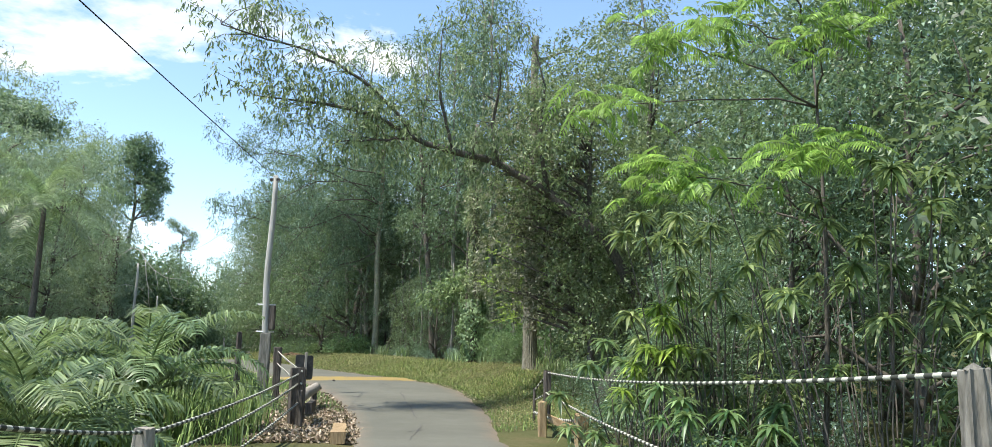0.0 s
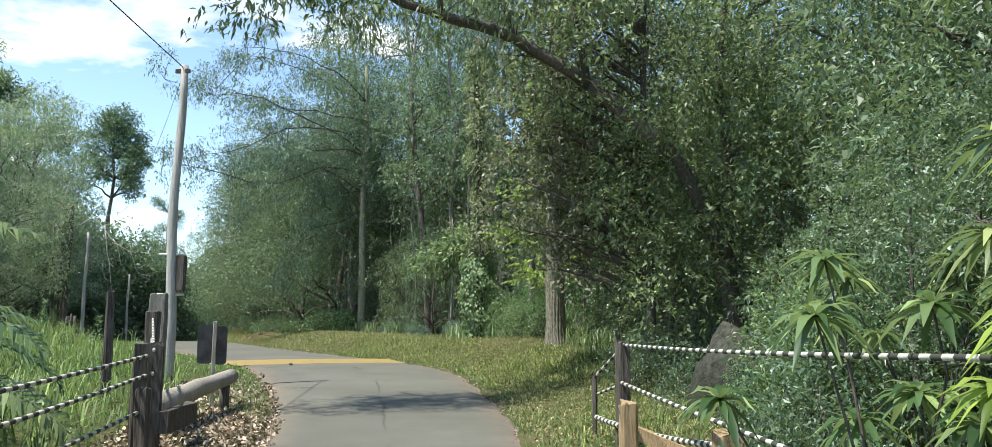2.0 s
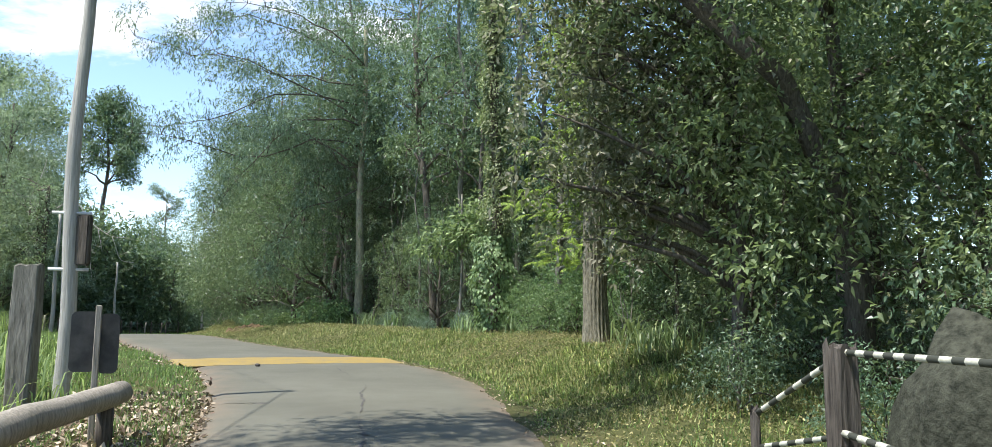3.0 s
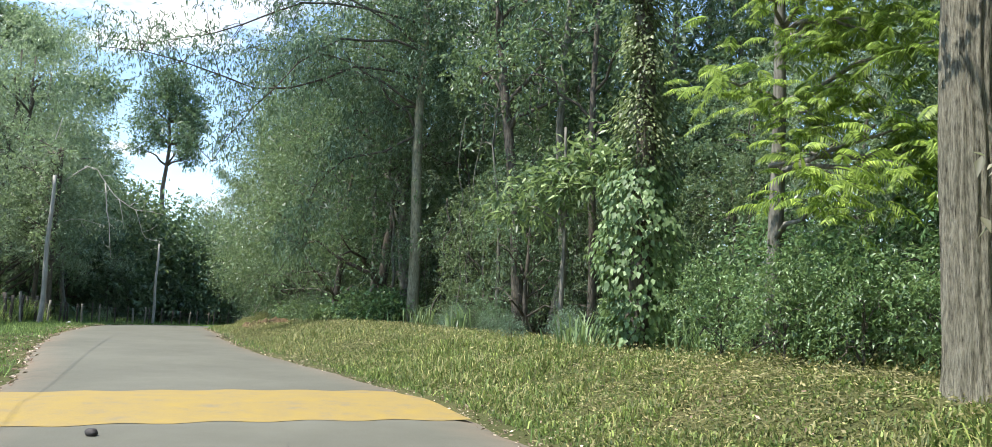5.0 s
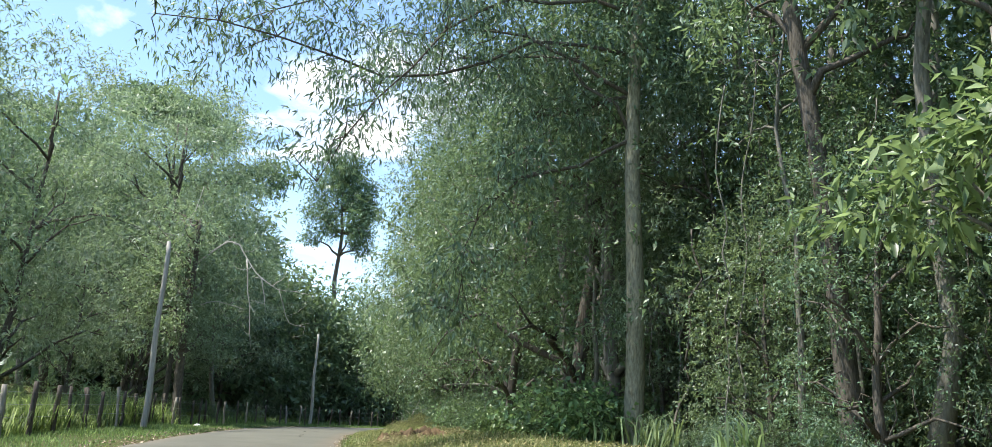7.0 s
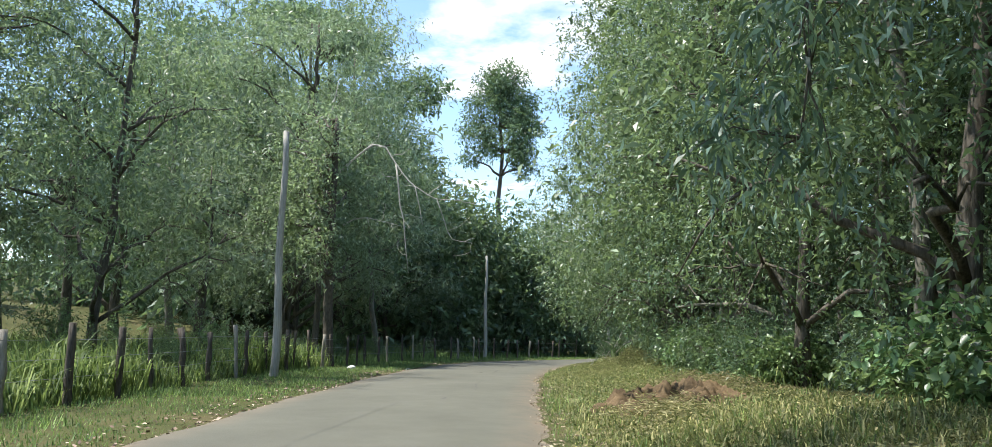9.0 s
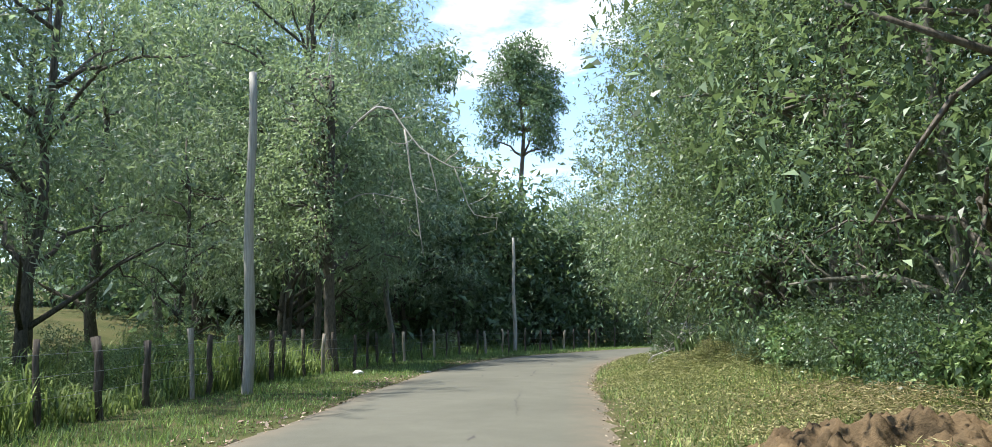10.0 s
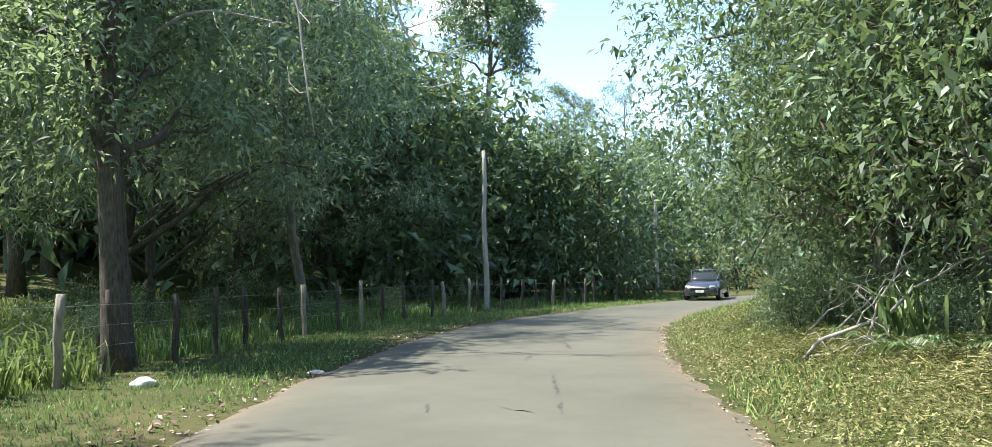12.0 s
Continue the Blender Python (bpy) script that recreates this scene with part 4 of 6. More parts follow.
def rosette_shrub(name, x, y, heads, mat, label, seed, leaf=0.30, count=11):
    """Bare stems that end in heads of long drooping leaves: heads are rows of x, y, z from the foot."""
    r = np.random.default_rng(seed)
    root = thing(name, (x, y, height(x, y)), label, "shrub", "long-leaved shrubs by the bridge")
    out = []
    for hx, hy, hz in heads:
        v, f = tube(curve_line((hx * 0.3, hy * 0.3, -0.2), (hx, hy, hz), 6, 0.15, 0.04, r), np.linspace(0.013, 0.007, 6), 5, 0, r)
        link_mesh("stem", mesh_from("stem", v, f, BARK_DARK, True), root)
        for ring, tilt in ((count, 0.35), (count - 3, -0.15), (5, 0.9)):
            a = np.linspace(0, 2 * np.pi, ring, endpoint=False) + r.random()
            for ang in a:
                L = leaf * (0.75 + 0.5 * r.random())
                w = np.array([np.cos(ang), np.sin(ang), tilt + 0.15 * r.normal()])
                w /= np.linalg.norm(w)
                s = np.cross(w, (0, 0, 1.0))
                s /= np.linalg.norm(s)
                t = np.array([0, 0.3, 0.62, 1.0])
                c = np.array([hx, hy, hz]) + w * (L * t)[:, None] - np.array([0, 0, 1]) * (0.62 * L * t**2)[:, None]
                wd = L * 0.09 * np.array([0.35, 1.0, 0.9, 0.02])
                up = np.cross(s, w)
                v = np.concatenate([c + s * wd[:, None] + up * wd[:, None] * 0.35, c, c - s * wd[:, None] + up * wd[:, None] * 0.35])
                f = []
                for i in range(3):
                    for o in (0, 4):
                        f += [(o + i, o + i + 1, o + 5 + i), (o + i, o + 5 + i, o + 4 + i)]
                out.append((v, np.array(f)))
    v, f = merge(out)
    link_mesh("leaves", mesh_from("leaves", v, f, mat), root)
    return root


def head_cloud(seed, n, wide, low, high):
    r = np.random.default_rng(seed)
    return [(r.normal() * wide, r.normal() * wide, low + (high - low) * r.random()) for _ in range(n)]


rosette_shrub("shrub", 4.3, 24.6, [(x, y * 0.7, z) for x, y, z in head_cloud(71, 62, 0.8, 0.6, 4.6)], LEAF_MANGO, "shrub with whorls of long drooping glossy leaves", 71)
rosette_shrub("shrub", 3.1, 25.6, [(x, y, z) for x, y, z in head_cloud(72, 24, 0.6, 0.5, 2.4)], LEAF_MANGO, "low shrub with whorls of long drooping glossy leaves", 72)
rosette_shrub("shrub", 3.25, 24.2, [(x, y, z) for x, y, z in head_cloud(73, 13, 0.24, 1.6, 3.0)], LEAF_LIGHT, "young shrub with bright yellow-green drooping leaves", 73, 0.26)
rosette_shrub("shrub", 5.6, 22.4, [(x, y, z) for x, y, z in head_cloud(74, 50, 0.9, 0.8, 5.0)], LEAF_MANGO, "tall shrub with long drooping glossy leaves", 74)
for k, (x, y) in enumerate(((3.5, 22.4), (4.4, 23.3), (5.3, 21.2), (4.6, 25.4), (4.9, 19.6))):
    rosette_shrub("shrub", x, y, [(a, b, c) for a, b, c in head_cloud(76 + k, 26, 0.5, 0.35, 1.7)], LEAF_MANGO, "low shrub with long drooping leaves under the bridge ropes", 80 + k, 0.28)
rosette_shrub("shrub", 4.2, 28.0, [(x, y, z) for x, y, z in head_cloud(75, 30, 0.7, 0.4, 2.2)], LEAF_MANGO, "shrub with long leaves above the stream bank", 75, 0.26)
for x, y, s in ((4.6, 26.8, 1.2), (3.7, 29.3, 1.0), (5.2, 29.5, 1.3), (6.2, 26.5, 1.5), (7.2, 24.0, 1.6), (2.9, 33.4, 0.7), (4.4, 33.6, 1.1), (2.2, 36.2, 0.8), (6.4, 20.0, 1.5), (3.9, 22.2, 1.0), (3.0, 27.6, 0.9)):
    place("bush" if s < 1.15 else "bush_b", x, y, s)


def overhang_tree():
    """The tree by the stream whose long bent limbs reach over the road."""
    r = np.random.default_rng(81)
    x, y = 4.4, 38.6
    root = thing("tree", (x, y, height(x, y)), "old leaning tree with long bent limbs over the road", "tree")
    shift = np.array([-1.5, -1.0, 0])
    stem = np.array([(0, 0, -0.3), (0.05, 0, 1.5), (-0.3, -0.2, 3.0), (-1.2, -0.8, 4.6), (-3.0, -1.5, 6.0)])
    v, f = tube(stem, (0.26, 0.2, 0.18, 0.16, 0.14), 10, 0.05, r)
    link_mesh("trunk", mesh_from("trunk", v, f, BARK_DARK, True), root)
    ends = []
    limbs = [([(-1.5, -0.5, 6.0), (-3.0, -1.1, 6.75), (-4.3, -1.9, 6.95), (-5.3, -2.4, 7.2), (-6.6, -3.8, 7.6), (-8.8, -5.6, 7.5)], 0.13),
             ([(-4.3, -1.9, 6.95), (-4.5, -2.0, 7.9), (-4.7, -2.2, 9.0), (-4.6, -2.4, 10.4)], 0.07),
             ([(-3.0, -1.1, 6.75), (-3.2, -1.0, 8.0), (-3.0, -1.3, 9.4), (-3.3, -1.6, 10.8)], 0.07),
             ([(-5.3, -2.4, 7.2), (-6.2, -3.0, 8.3), (-7.6, -4.2, 9.0), (-9.6, -6.0, 9.2)], 0.06),
             ([(-1.5, -0.5, 6.0), (-1.8, -0.8, 7.6), (-1.7, -1.0, 9.2), (-2.2, -1.2, 11.0)], 0.09),
             ([(-5.3, -2.4, 7.2), (-5.9, -3.4, 6.9), (-7.0, -4.4, 6.6)], 0.045)]
    for pts, t in limbs:
        p = smooth_line([(a + shift[0], b + shift[1], c) for a, b, c in pts], 0.35)
        p = p + r.normal(size=p.shape) * 0.02
        out = [tube(p, np.linspace(t, 0.015, len(p)), 6, 0.03, r)]
        for q in np.repeat(p[2:], 2, 0):
            e = q + unit(r.normal(size=3) + np.array([-0.5, -0.4, 0.2])) * (0.5 + 0.9 * r.random())
            out.append(tube(curve_line(q, e, 4, 0.05, 0.04, r), np.linspace(0.014, 0.005, 4), 4, 0, r))
            ends.append(e)
        v, f = merge(out)
        link_mesh("limb", mesh_from("limb", v, f, BARK_DARK, True), root)
    lobes = [(*e, 0.38) for e in ends]
    thin = crown_leaves(r, lobes, 1700, 7, 0.15, 0.3, droop=0.7, shell=0.2)
    full = [(-3.75 + 3.2 * r.random(), -3.8 + 4.4 * r.random(), 2.9 + 7.2 * (k / 22), 0.62 + 0.35 * r.random()) for k in range(23)]
    full += [(-1.7 + 2.8 * r.random(), -2.6 + 1.7 * r.random(), 1.4 + 4.6 * (k / 15), 0.5 + 0.3 * r.random()) for k in range(16)]
    v, f = merge([thin, crown_leaves(r, full, 2100, 8, 0.12, 0.46)])
    link_mesh("crown", mesh_from("crown", v, f, LEAF_OLIVE), root)


overhang_tree()


# ---- grass and litter ----
def strew(y0, y1, side, off0, off1, n, seed, bias=1.0):
    """Random places beside the road between two offsets from its rim."""
    r = np.random.default_rng(seed)
    i0, i1 = station(y0), station(y1)
    i = r.integers(i0, i1, n)
    t = r.random(n)
    off = off0 + (off1 - off0) * r.random(n) ** bias
    p = LINE[i, :2] * (1 - t)[:, None] + LINE[i + 1, :2] * t[:, None] + side * LINE_N[i] * (LINE[i, 2] + off)[:, None]
    return np.column_stack([p, terrain(p[:, 0], p[:, 1])]), r


def grass(name, spots, r, low, high, wide, mat, label, flop=0.6, clump=0.0, segs=1):
    """Blades of grass as one object."""
    n = len(spots)
    a = r.random(n) * 2 * np.pi
    L = low + (high - low) * r.random(n) ** 1.5
    if clump:
        L *= np.clip(0.65 + 0.5 * wave(spots[:, 0] * 3, spots[:, 1] * 3) + 0.35 * wave(spots[:, 0] * 11 + 5, spots[:, 1] * 11), 0.3, 1.7)
    lean = np.stack([np.cos(a), np.sin(a), 0 * a], 1)
    tilt = flop * (0.3 + r.random(n))[:, None]
    side = np.stack([-np.sin(a), np.cos(a), 0 * a], 1)
    if segs == 1:
        tip = spots + unit(lean * tilt + np.array([0, 0, 1.0])) * L[:, None]
        v = np.stack([spots - side * wide, spots + side * wide, tip], 1).reshape(-1, 3)
        f = np.arange(3 * n).reshape(-1, 3)
    else:
        mid = spots + unit(lean * tilt * 0.5 + np.array([0, 0, 1.0])) * L[:, None] * 0.6
        tip = mid + unit(lean * tilt * 2.4 + np.array([0, 0, 0.35])) * L[:, None] * 0.45
        v = np.stack([spots - side * wide, spots + side * wide, mid + side * wide * 0.8, mid - side * wide * 0.8, tip], 1).reshape(-1, 3)
        i = np.arange(n)[:, None] * 5
        f = np.concatenate([i + np.array([0, 1, 2]), i + np.array([0, 2, 3]), i + np.array([3, 2, 4])], 1).reshape(-1, 3)
    v[:, 2] -= 0.01
    ob = link_mesh(name, mesh_from(name, v, f, mat))
    return tagged(ob, label, "grass", kind="stuff")


grass("verge_grass", *strew(29, 114, 1, -0.05, 4.6, 60000, 101, 1.0), 0.07, 0.30, 0.010, GRASS, "short green grass on the raised verge", 0.9, 1)
grass("verge_grass", *strew(29, 114, 1, 0.0, 5.2, 34000, 102), 0.06, 0.22, 0.007, STRAW, "dry cut grass on the raised verge", 1.6, 1)
grass("verge_grass", *strew(30, 100, 1, 0.05, 4.8, 60000, 108), 0.08, 0.24, 0.0085, CUT, "matted yellow-green cut grass on the raised verge", 2.6, 1, 2)
grass("verge_grass", *strew(35, 64, 1, 0.25, 4.8, 42000, 109), 0.10, 0.34, 0.008, CUT, "tufted rough green grass on the raised verge", 1.1, 1, 2)
grass("verge_grass", *strew(36, 51, 1, 0.1, 5.6, 46000, 115), 0.08, 0.26, 0.011, GRASS, "dense green grass on the raised verge", 1.2, 1, 2)
grass("verge_grass", *strew(33, 114, -1, -0.05, 4.5, 90000, 103), 0.07, 0.22, 0.010, GRASS, "short green grass on the flat verge", 0.8, 1)
grass("tall_grass", *strew(23, 52, -1, 1.5, 14, 24000, 104, 0.8), 0.5, 1.5, 0.012, GRASS, "tall lush green grass beside the bridge", 0.9, 1, 2)
grass("meadow_grass", *strew(52, 80, -1, 2.9, 12, 46000, 105), 0.6, 1.4, 0.017, GRASS, "knee-high meadow grass behind the fence", 0.8, 1, 2)
grass("meadow_grass", *strew(74, 104, -1, 6.0, 17, 30000, 110), 0.4, 1.0, 0.018, GRASS, "tall sunlit grass on the slope behind the trees", 0.9, 1, 2)
grass("tall_grass", *strew(78, 112, -1, 3.2, 7, 14000, 106), 0.25, 0.8, 0.012, GRASS, "tall grass along the fence", 0.8, 1, 2)
grass("tall_grass", *strew(66, 114, 1, 3.8, 6.5, 6000, 107), 0.25, 0.75, 0.013, GRASS, "tall grass along the forest's foot", 0.9, 1, 2)


def litter(name, spots, r, low, high, mat, label, flat=0.35):
    n = len(spots)
    way = r.normal(size=(n, 3)) * np.array([1, 1, flat])
    up = r.normal(size=(n, 3)) * flat + np.array([0, 0, 1.0])
    s = low + (high - low) * r.random(n)
    lift = 0.02 + (0.14 * r.random(n) if mat is CUT else 0 * s)
    v, f = leaves(spots + np.stack([0 * s, 0 * s, lift], 1), way, up, s, s * 0.5, 0.15, 0)
    ob = link_mesh(name, mesh_from(name, v, f, mat))
    return tagged(ob, label, "weeds" if mat is CUT else "leaf litter", kind="stuff")


litter("leaf_litter", *strew(30, 90, 1, -0.32, 0.55, 9000, 111, 1.4), 0.025, 0.06, LITTER, "brown fallen leaves along the road's edge")
litter("leaf_litter", *strew(28, 100, -1, -0.25, 0.5, 2600, 112, 1.5), 0.05, 0.11, LITTER, "brown fallen leaves along the road's edge")
litter("leaf_litter", *strew(27, 38.5, -1, -0.22, 1.7, 13000, 113), 0.05, 0.11, LITTER, "heaped dry leaves beside the bridge end", 0.6)
litter("leaf_litter", *strew(40, 64, 1, 0.0, 5.0, 2600, 114), 0.04, 0.08, LITTER, "scattered dry leaves on the verge")


litter("verge_weeds", *strew(29, 62, 1, 0.15, 5.2, 44000, 116), 0.025, 0.06, CUT, "small broad-leaved weeds among the verge grass", 0.8)
litter("verge_weeds", *strew(62, 92, 1, 0.15, 3.6, 34000, 117), 0.025, 0.06, CUT, "small broad-leaved weeds among the verge grass", 0.8)


def cut_grass(y, off, wide, deep, tall, n, seed, label, mat=None):
    """A heap of mown grass: stalks lying every way over a low mound."""
    r = np.random.default_rng(seed)
    c = beside(y, off)
    t = LINE_T[station(y)]
    u, w = r.normal(size=n) * 0.42, r.normal(size=n) * 0.42
    p = c + u[:, None] * wide * t + w[:, None] * deep * np.array([t[1], -t[0]])
    lump = np.clip(0.55 + 0.6 * np.sin(2.9 * p[:, 0] + 1.3 * p[:, 1]) * np.sin(3.7 * p[:, 1] - 1.1 * p[:, 0]) + 0.3 * np.sin(7.1 * p[:, 0]) * np.sin(6.3 * p[:, 1]), 0.05, 1.3)
    z = terrain(p[:, 0], p[:, 1]) + tall * lump * np.exp(-(u**2 + w**2) * 2.2) * r.random(n) ** 0.4
    pos = np.column_stack([p, z])
    way = r.normal(size=(n, 3)) * np.array([1, 1, 0.28])
    v, f = leaves(pos, way, r.normal(size=(n, 3)) + np.array([0, 0, 1.0]), 0.05 + 0.09 * r.random(n), 0.008 + 0.006 * r.random(n), 0.1, 0.05)
    ob = link_mesh("cut_grass_heap", mesh_from("cut_grass_heap", v, f, mat or STRAW))
    return tagged(ob, label, "cut grass", kind="stuff")


cut_grass(62.5, 1.4, 2.2, 1.2, 0.35, 6000, 121, "heap of dry cut grass and leaves on the verge")
cut_grass(75.2, 3.0, 4.6, 2.4, 0.6, 36000, 122, "long heap of yellowed cut grass by the forest")
cut_grass(80.0, 1.9, 4.0, 1.8, 0.30, 16000, 123, "low heap of yellow-green cut grass by the forest", CUT)
cut_grass(74.0, 2.4, 4.6, 2.4, 0.5, 22000, 129, "yellow-green cut grass heaped on the verge", CUT)
cut_grass(43.0, 2.4, 5.0, 2.4, 0.16, 8000, 126, "dry cut grass strewn thinly over the verge")
cut_grass(50.0, 2.2, 5.0, 2.4, 0.12, 8000, 127, "dry cut grass strewn thinly over the verge")
cut_grass(57.5, 2.2, 4.5, 2.2, 0.12, 6000, 128, "dry cut grass strewn thinly over the verge")
cut_grass(66.3, 3.0, 3.6, 1.8, 0.34, 9000, 125, "yellowed cut grass spilling over the earth mound")
cut_grass(65.0, 2.2, 3.0, 1.6, 0.2, 9000, 124, "yellowed cut grass strewn over bare earth")


def earth_mound():
    """Bare red earth pushed up on the verge."""
    n = 110
    g = np.linspace(-1, 1, n)
    gx, gy = np.meshgrid(g, g)
    px, py = -16.45 + 2.4 * (gx * 0.75 + gy * 0.3), 65.9 + 2.5 * (gy * 0.5 - gx * 0.5)
    d = np.sqrt(gx**2 + gy**2)
    lumps = np.array([noise.noise((a * 1.9, b * 1.9, 0.0)) * 0.30 + noise.noise((a * 4.5, b * 4.5, 3.0)) * 0.20 + noise.noise((a * 12, b * 12, 5.0)) * 0.10 + noise.noise((a * 27, b * 27, 9.0)) * 0.06 for a, b in zip(px.ravel(), py.ravel())])
    z = terrain(px.ravel(), py.ravel()) + (0.27 + lumps) * smoothstep(1.0, 0.2, d.ravel()) - 0.07
    i = (np.arange(n - 1)[:, None] * n + np.arange(n - 1)[None]).ravel()
    f = np.stack([i, i + 1, i + n + 1, i + n], 1)
    ob = link_mesh("earth_mound", mesh_from("earth_mound", np.column_stack([px.ravel(), py.ravel(), z]), f, RED_EARTH, True))
    return tagged(ob, "low mound of bare reddish earth on the verge", "earth mound")


earth_mound()


# ---- palms, reeds and weeds on the left ----
def frond_of(r, base, turn, rise, bend, length, pairs, leaf):
    """An arching palm frond: the rib bends over, and long leaflets hang from it."""
    t = np.linspace(0, 1, pairs)
    e = rise - bend * t ** 1.3
    step = length / pairs
    out = np.cumsum(np.cos(e)) * step
    up = np.cumsum(np.sin(e)) * step
    rib = np.asarray(base) + np.stack([out * np.cos(turn), out * np.sin(turn), up], 1)
    tang = np.stack([np.cos(e) * np.cos(turn), np.cos(e) * np.sin(turn), np.sin(e)], 1)
    side = np.array([-np.sin(turn), np.cos(turn), 0.0]) + 0 * rib
    size = leaf * np.clip(np.sin(np.pi * (0.10 + 0.86 * t)) ** 0.6, 0.2, 1) * (t > 0.12)
    groups = []
    for sg in (-1, 1):
        first = unit(side * sg + tang * 0.6 + np.array([0, 0, 0.15]) + r.normal(size=rib.shape) * 0.10)
        second = unit(first * 0.75 - np.array([0, 0, 0.75]) + r.normal(size=rib.shape) * 0.08)
        flat = unit(np.cross(first, tang))
        wide = unit(np.cross(flat, first)) * 0.021
        a, m = rib, rib + first * (size * 0.5)[:, None]
        tip = m + second * (size * 0.6)[:, None]
        v = np.stack([a - wide * 0.5, a + wide * 0.5, m + wide, m - wide, tip], 1).reshape(-1, 3)
        k = np.arange(pairs)[:, None] * 5
        groups.append((v, np.concatenate([k + np.array([0, 1, 2]), k + np.array([0, 2, 3]), k + np.array([3, 2, 4])], 1).reshape(-1, 3)))
    return merge(groups + [tube(rib, np.linspace(0.022, 0.006, pairs), 4, 0, r)])


def palm_clump(x, y, fronds, reach, seed, label, base=0.2, trunk=0.0, leaf=0.6, low=0.35):
    r = np.random.default_rng(seed)
    z0 = height(x, y)
    root = thing("palm", (x, y, z0), label, "palm", "feather palms beside the road")
    top = trunk + base
    v, f = tube(np.stack([0.1 * np.sin(np.linspace(0, 2, 8)), np.zeros(8), np.linspace(-0.3, top, 8)], 1), np.linspace(0.17, 0.11, 8), 10, 0.06, r)
    link_mesh("trunk", mesh_from("trunk", v, f, BARK_DARK, True), root)
    for k in range(fronds):
        q = (k + 0.5) / fronds
        v, f = frond_of(r, (0.09, 0, top - 0.1), 2.4 * k + 0.4 * r.random(), low + (1.45 - low) * q + 0.1 * r.normal(), 1.15 + 0.7 * r.random(), reach * (0.75 + 0.35 * r.random()), 44, leaf)
        link_mesh("frond", mesh_from("frond", v, f, LEAF_PALM), root)
    return root


palm_clump(-5.6, 27.0, 24, 2.75, 131, "feather palm clump with arching pale green fronds by the bridge", base=0.75)
palm_clump(-6.7, 25.0, 20, 2.5, 132, "feather palm clump with arching pale green fronds in tall grass", base=0.6)
palm_clump(-8.6, 28.2, 18, 2.7, 133, "feather palm clump with drooping fronds in tall grass", base=0.6)
palm_clump(-4.7, 22.6, 16, 1.9, 134, "low feather palm on the stream bank", base=0.5)
palm_clump(-23.1, 49.4, 22, 4.2, 135, "palm tree with a crown of drooping fronds", trunk=7.2, leaf=0.85, low=-0.3)
palm_clump(-27.0, 48.0, 20, 4.0, 136, "palm tree with a crown of drooping fronds behind", trunk=6.0, leaf=0.85, low=-0.3)


def weed(x, y, tall, seed):
    """A tall weed with small pale leaves up its stem."""
    r = np.random.default_rng(seed)
    root = thing("weed", (x, y, height(x, y)), "tall weed with small pale leaves up its stem", "weed", "tall weeds behind the fence")
    p = curve_line((0, 0, -0.1), (r.normal() * 0.15, r.normal() * 0.15, tall), 8, 0, 0.03, r)
    v, f = tube(p, np.linspace(0.016, 0.005, 8), 5, 0, r)
    link_mesh("stem", mesh_from("stem", v, f, LEAF_PALM), root)
    n = int(120 * tall)
    t = r.random(n) ** 0.8
    a = r.random(n) * 2 * np.pi
    pos = np.array([np.interp(t, np.linspace(0, 1, 8), p[:, k]) for k in range(3)]).T + np.stack([np.cos(a), np.sin(a), 0 * a], 1) * (0.10 * (1.15 - t))[:, None]
    v, f = leaves(pos, np.stack([np.cos(a), np.sin(a), 0.5 + 0 * a], 1), np.array([0, 0, 1.0]) + r.normal(size=(n, 3)) * 0.3, 0.06 + 0.06 * r.random(n), 0.03)
    link_mesh("leaves", mesh_from("leaves", v, f, LEAF_PALM), root)


rw = np.random.default_rng(141)
for k in range(22):
    p = beside(58 + 17 * rw.random(), 3.6 + 4.5 * rw.random(), -1)
    weed(*p, 1.2 + 1.0 * rw.random(), 200 + k)
for k in range(10):
    p = beside(33 + 12 * rw.random(), 3.4 + 5 * rw.random(), -1)
    weed(*p, 1.2 + 0.9 * rw.random(), 240 + k)


# ---- reed-like grass at the thick tree's foot ----
def reed_tuft(x, y, n, tall, seed, wide=0.016):
    r = np.random.default_rng(seed)
    p = np.column_stack([x + r.normal(size=n) * 0.22, y + r.normal(size=n) * 0.22])
    spots = np.column_stack([p, terrain(p[:, 0], p[:, 1])])
    ob = grass("reed_tuft", spots, r, tall * 0.5, tall, wide, LEAF_PALM, "", 0.9, 0, 2)
    ob["kind"] = "thing"
    return tagged(ob, "tuft of long strap-leaved grass by the trees", "grass tuft", "strap grass tufts")


for k, (x, y) in enumerate(((1.3, 42.9), (1.9, 42.3), (2.6, 42.0), (1.7, 41.2), (-3.1, 50.3), (-12.3, 69.6), (-13.8, 71.8), (-15.5, 74.5), (-1.3, 49.0), (2.9, 40.6), (-17.6, 77.2), (-20.4, 81.5))):
    reed_tuft(x, y, 60, 1.1, 300 + k)

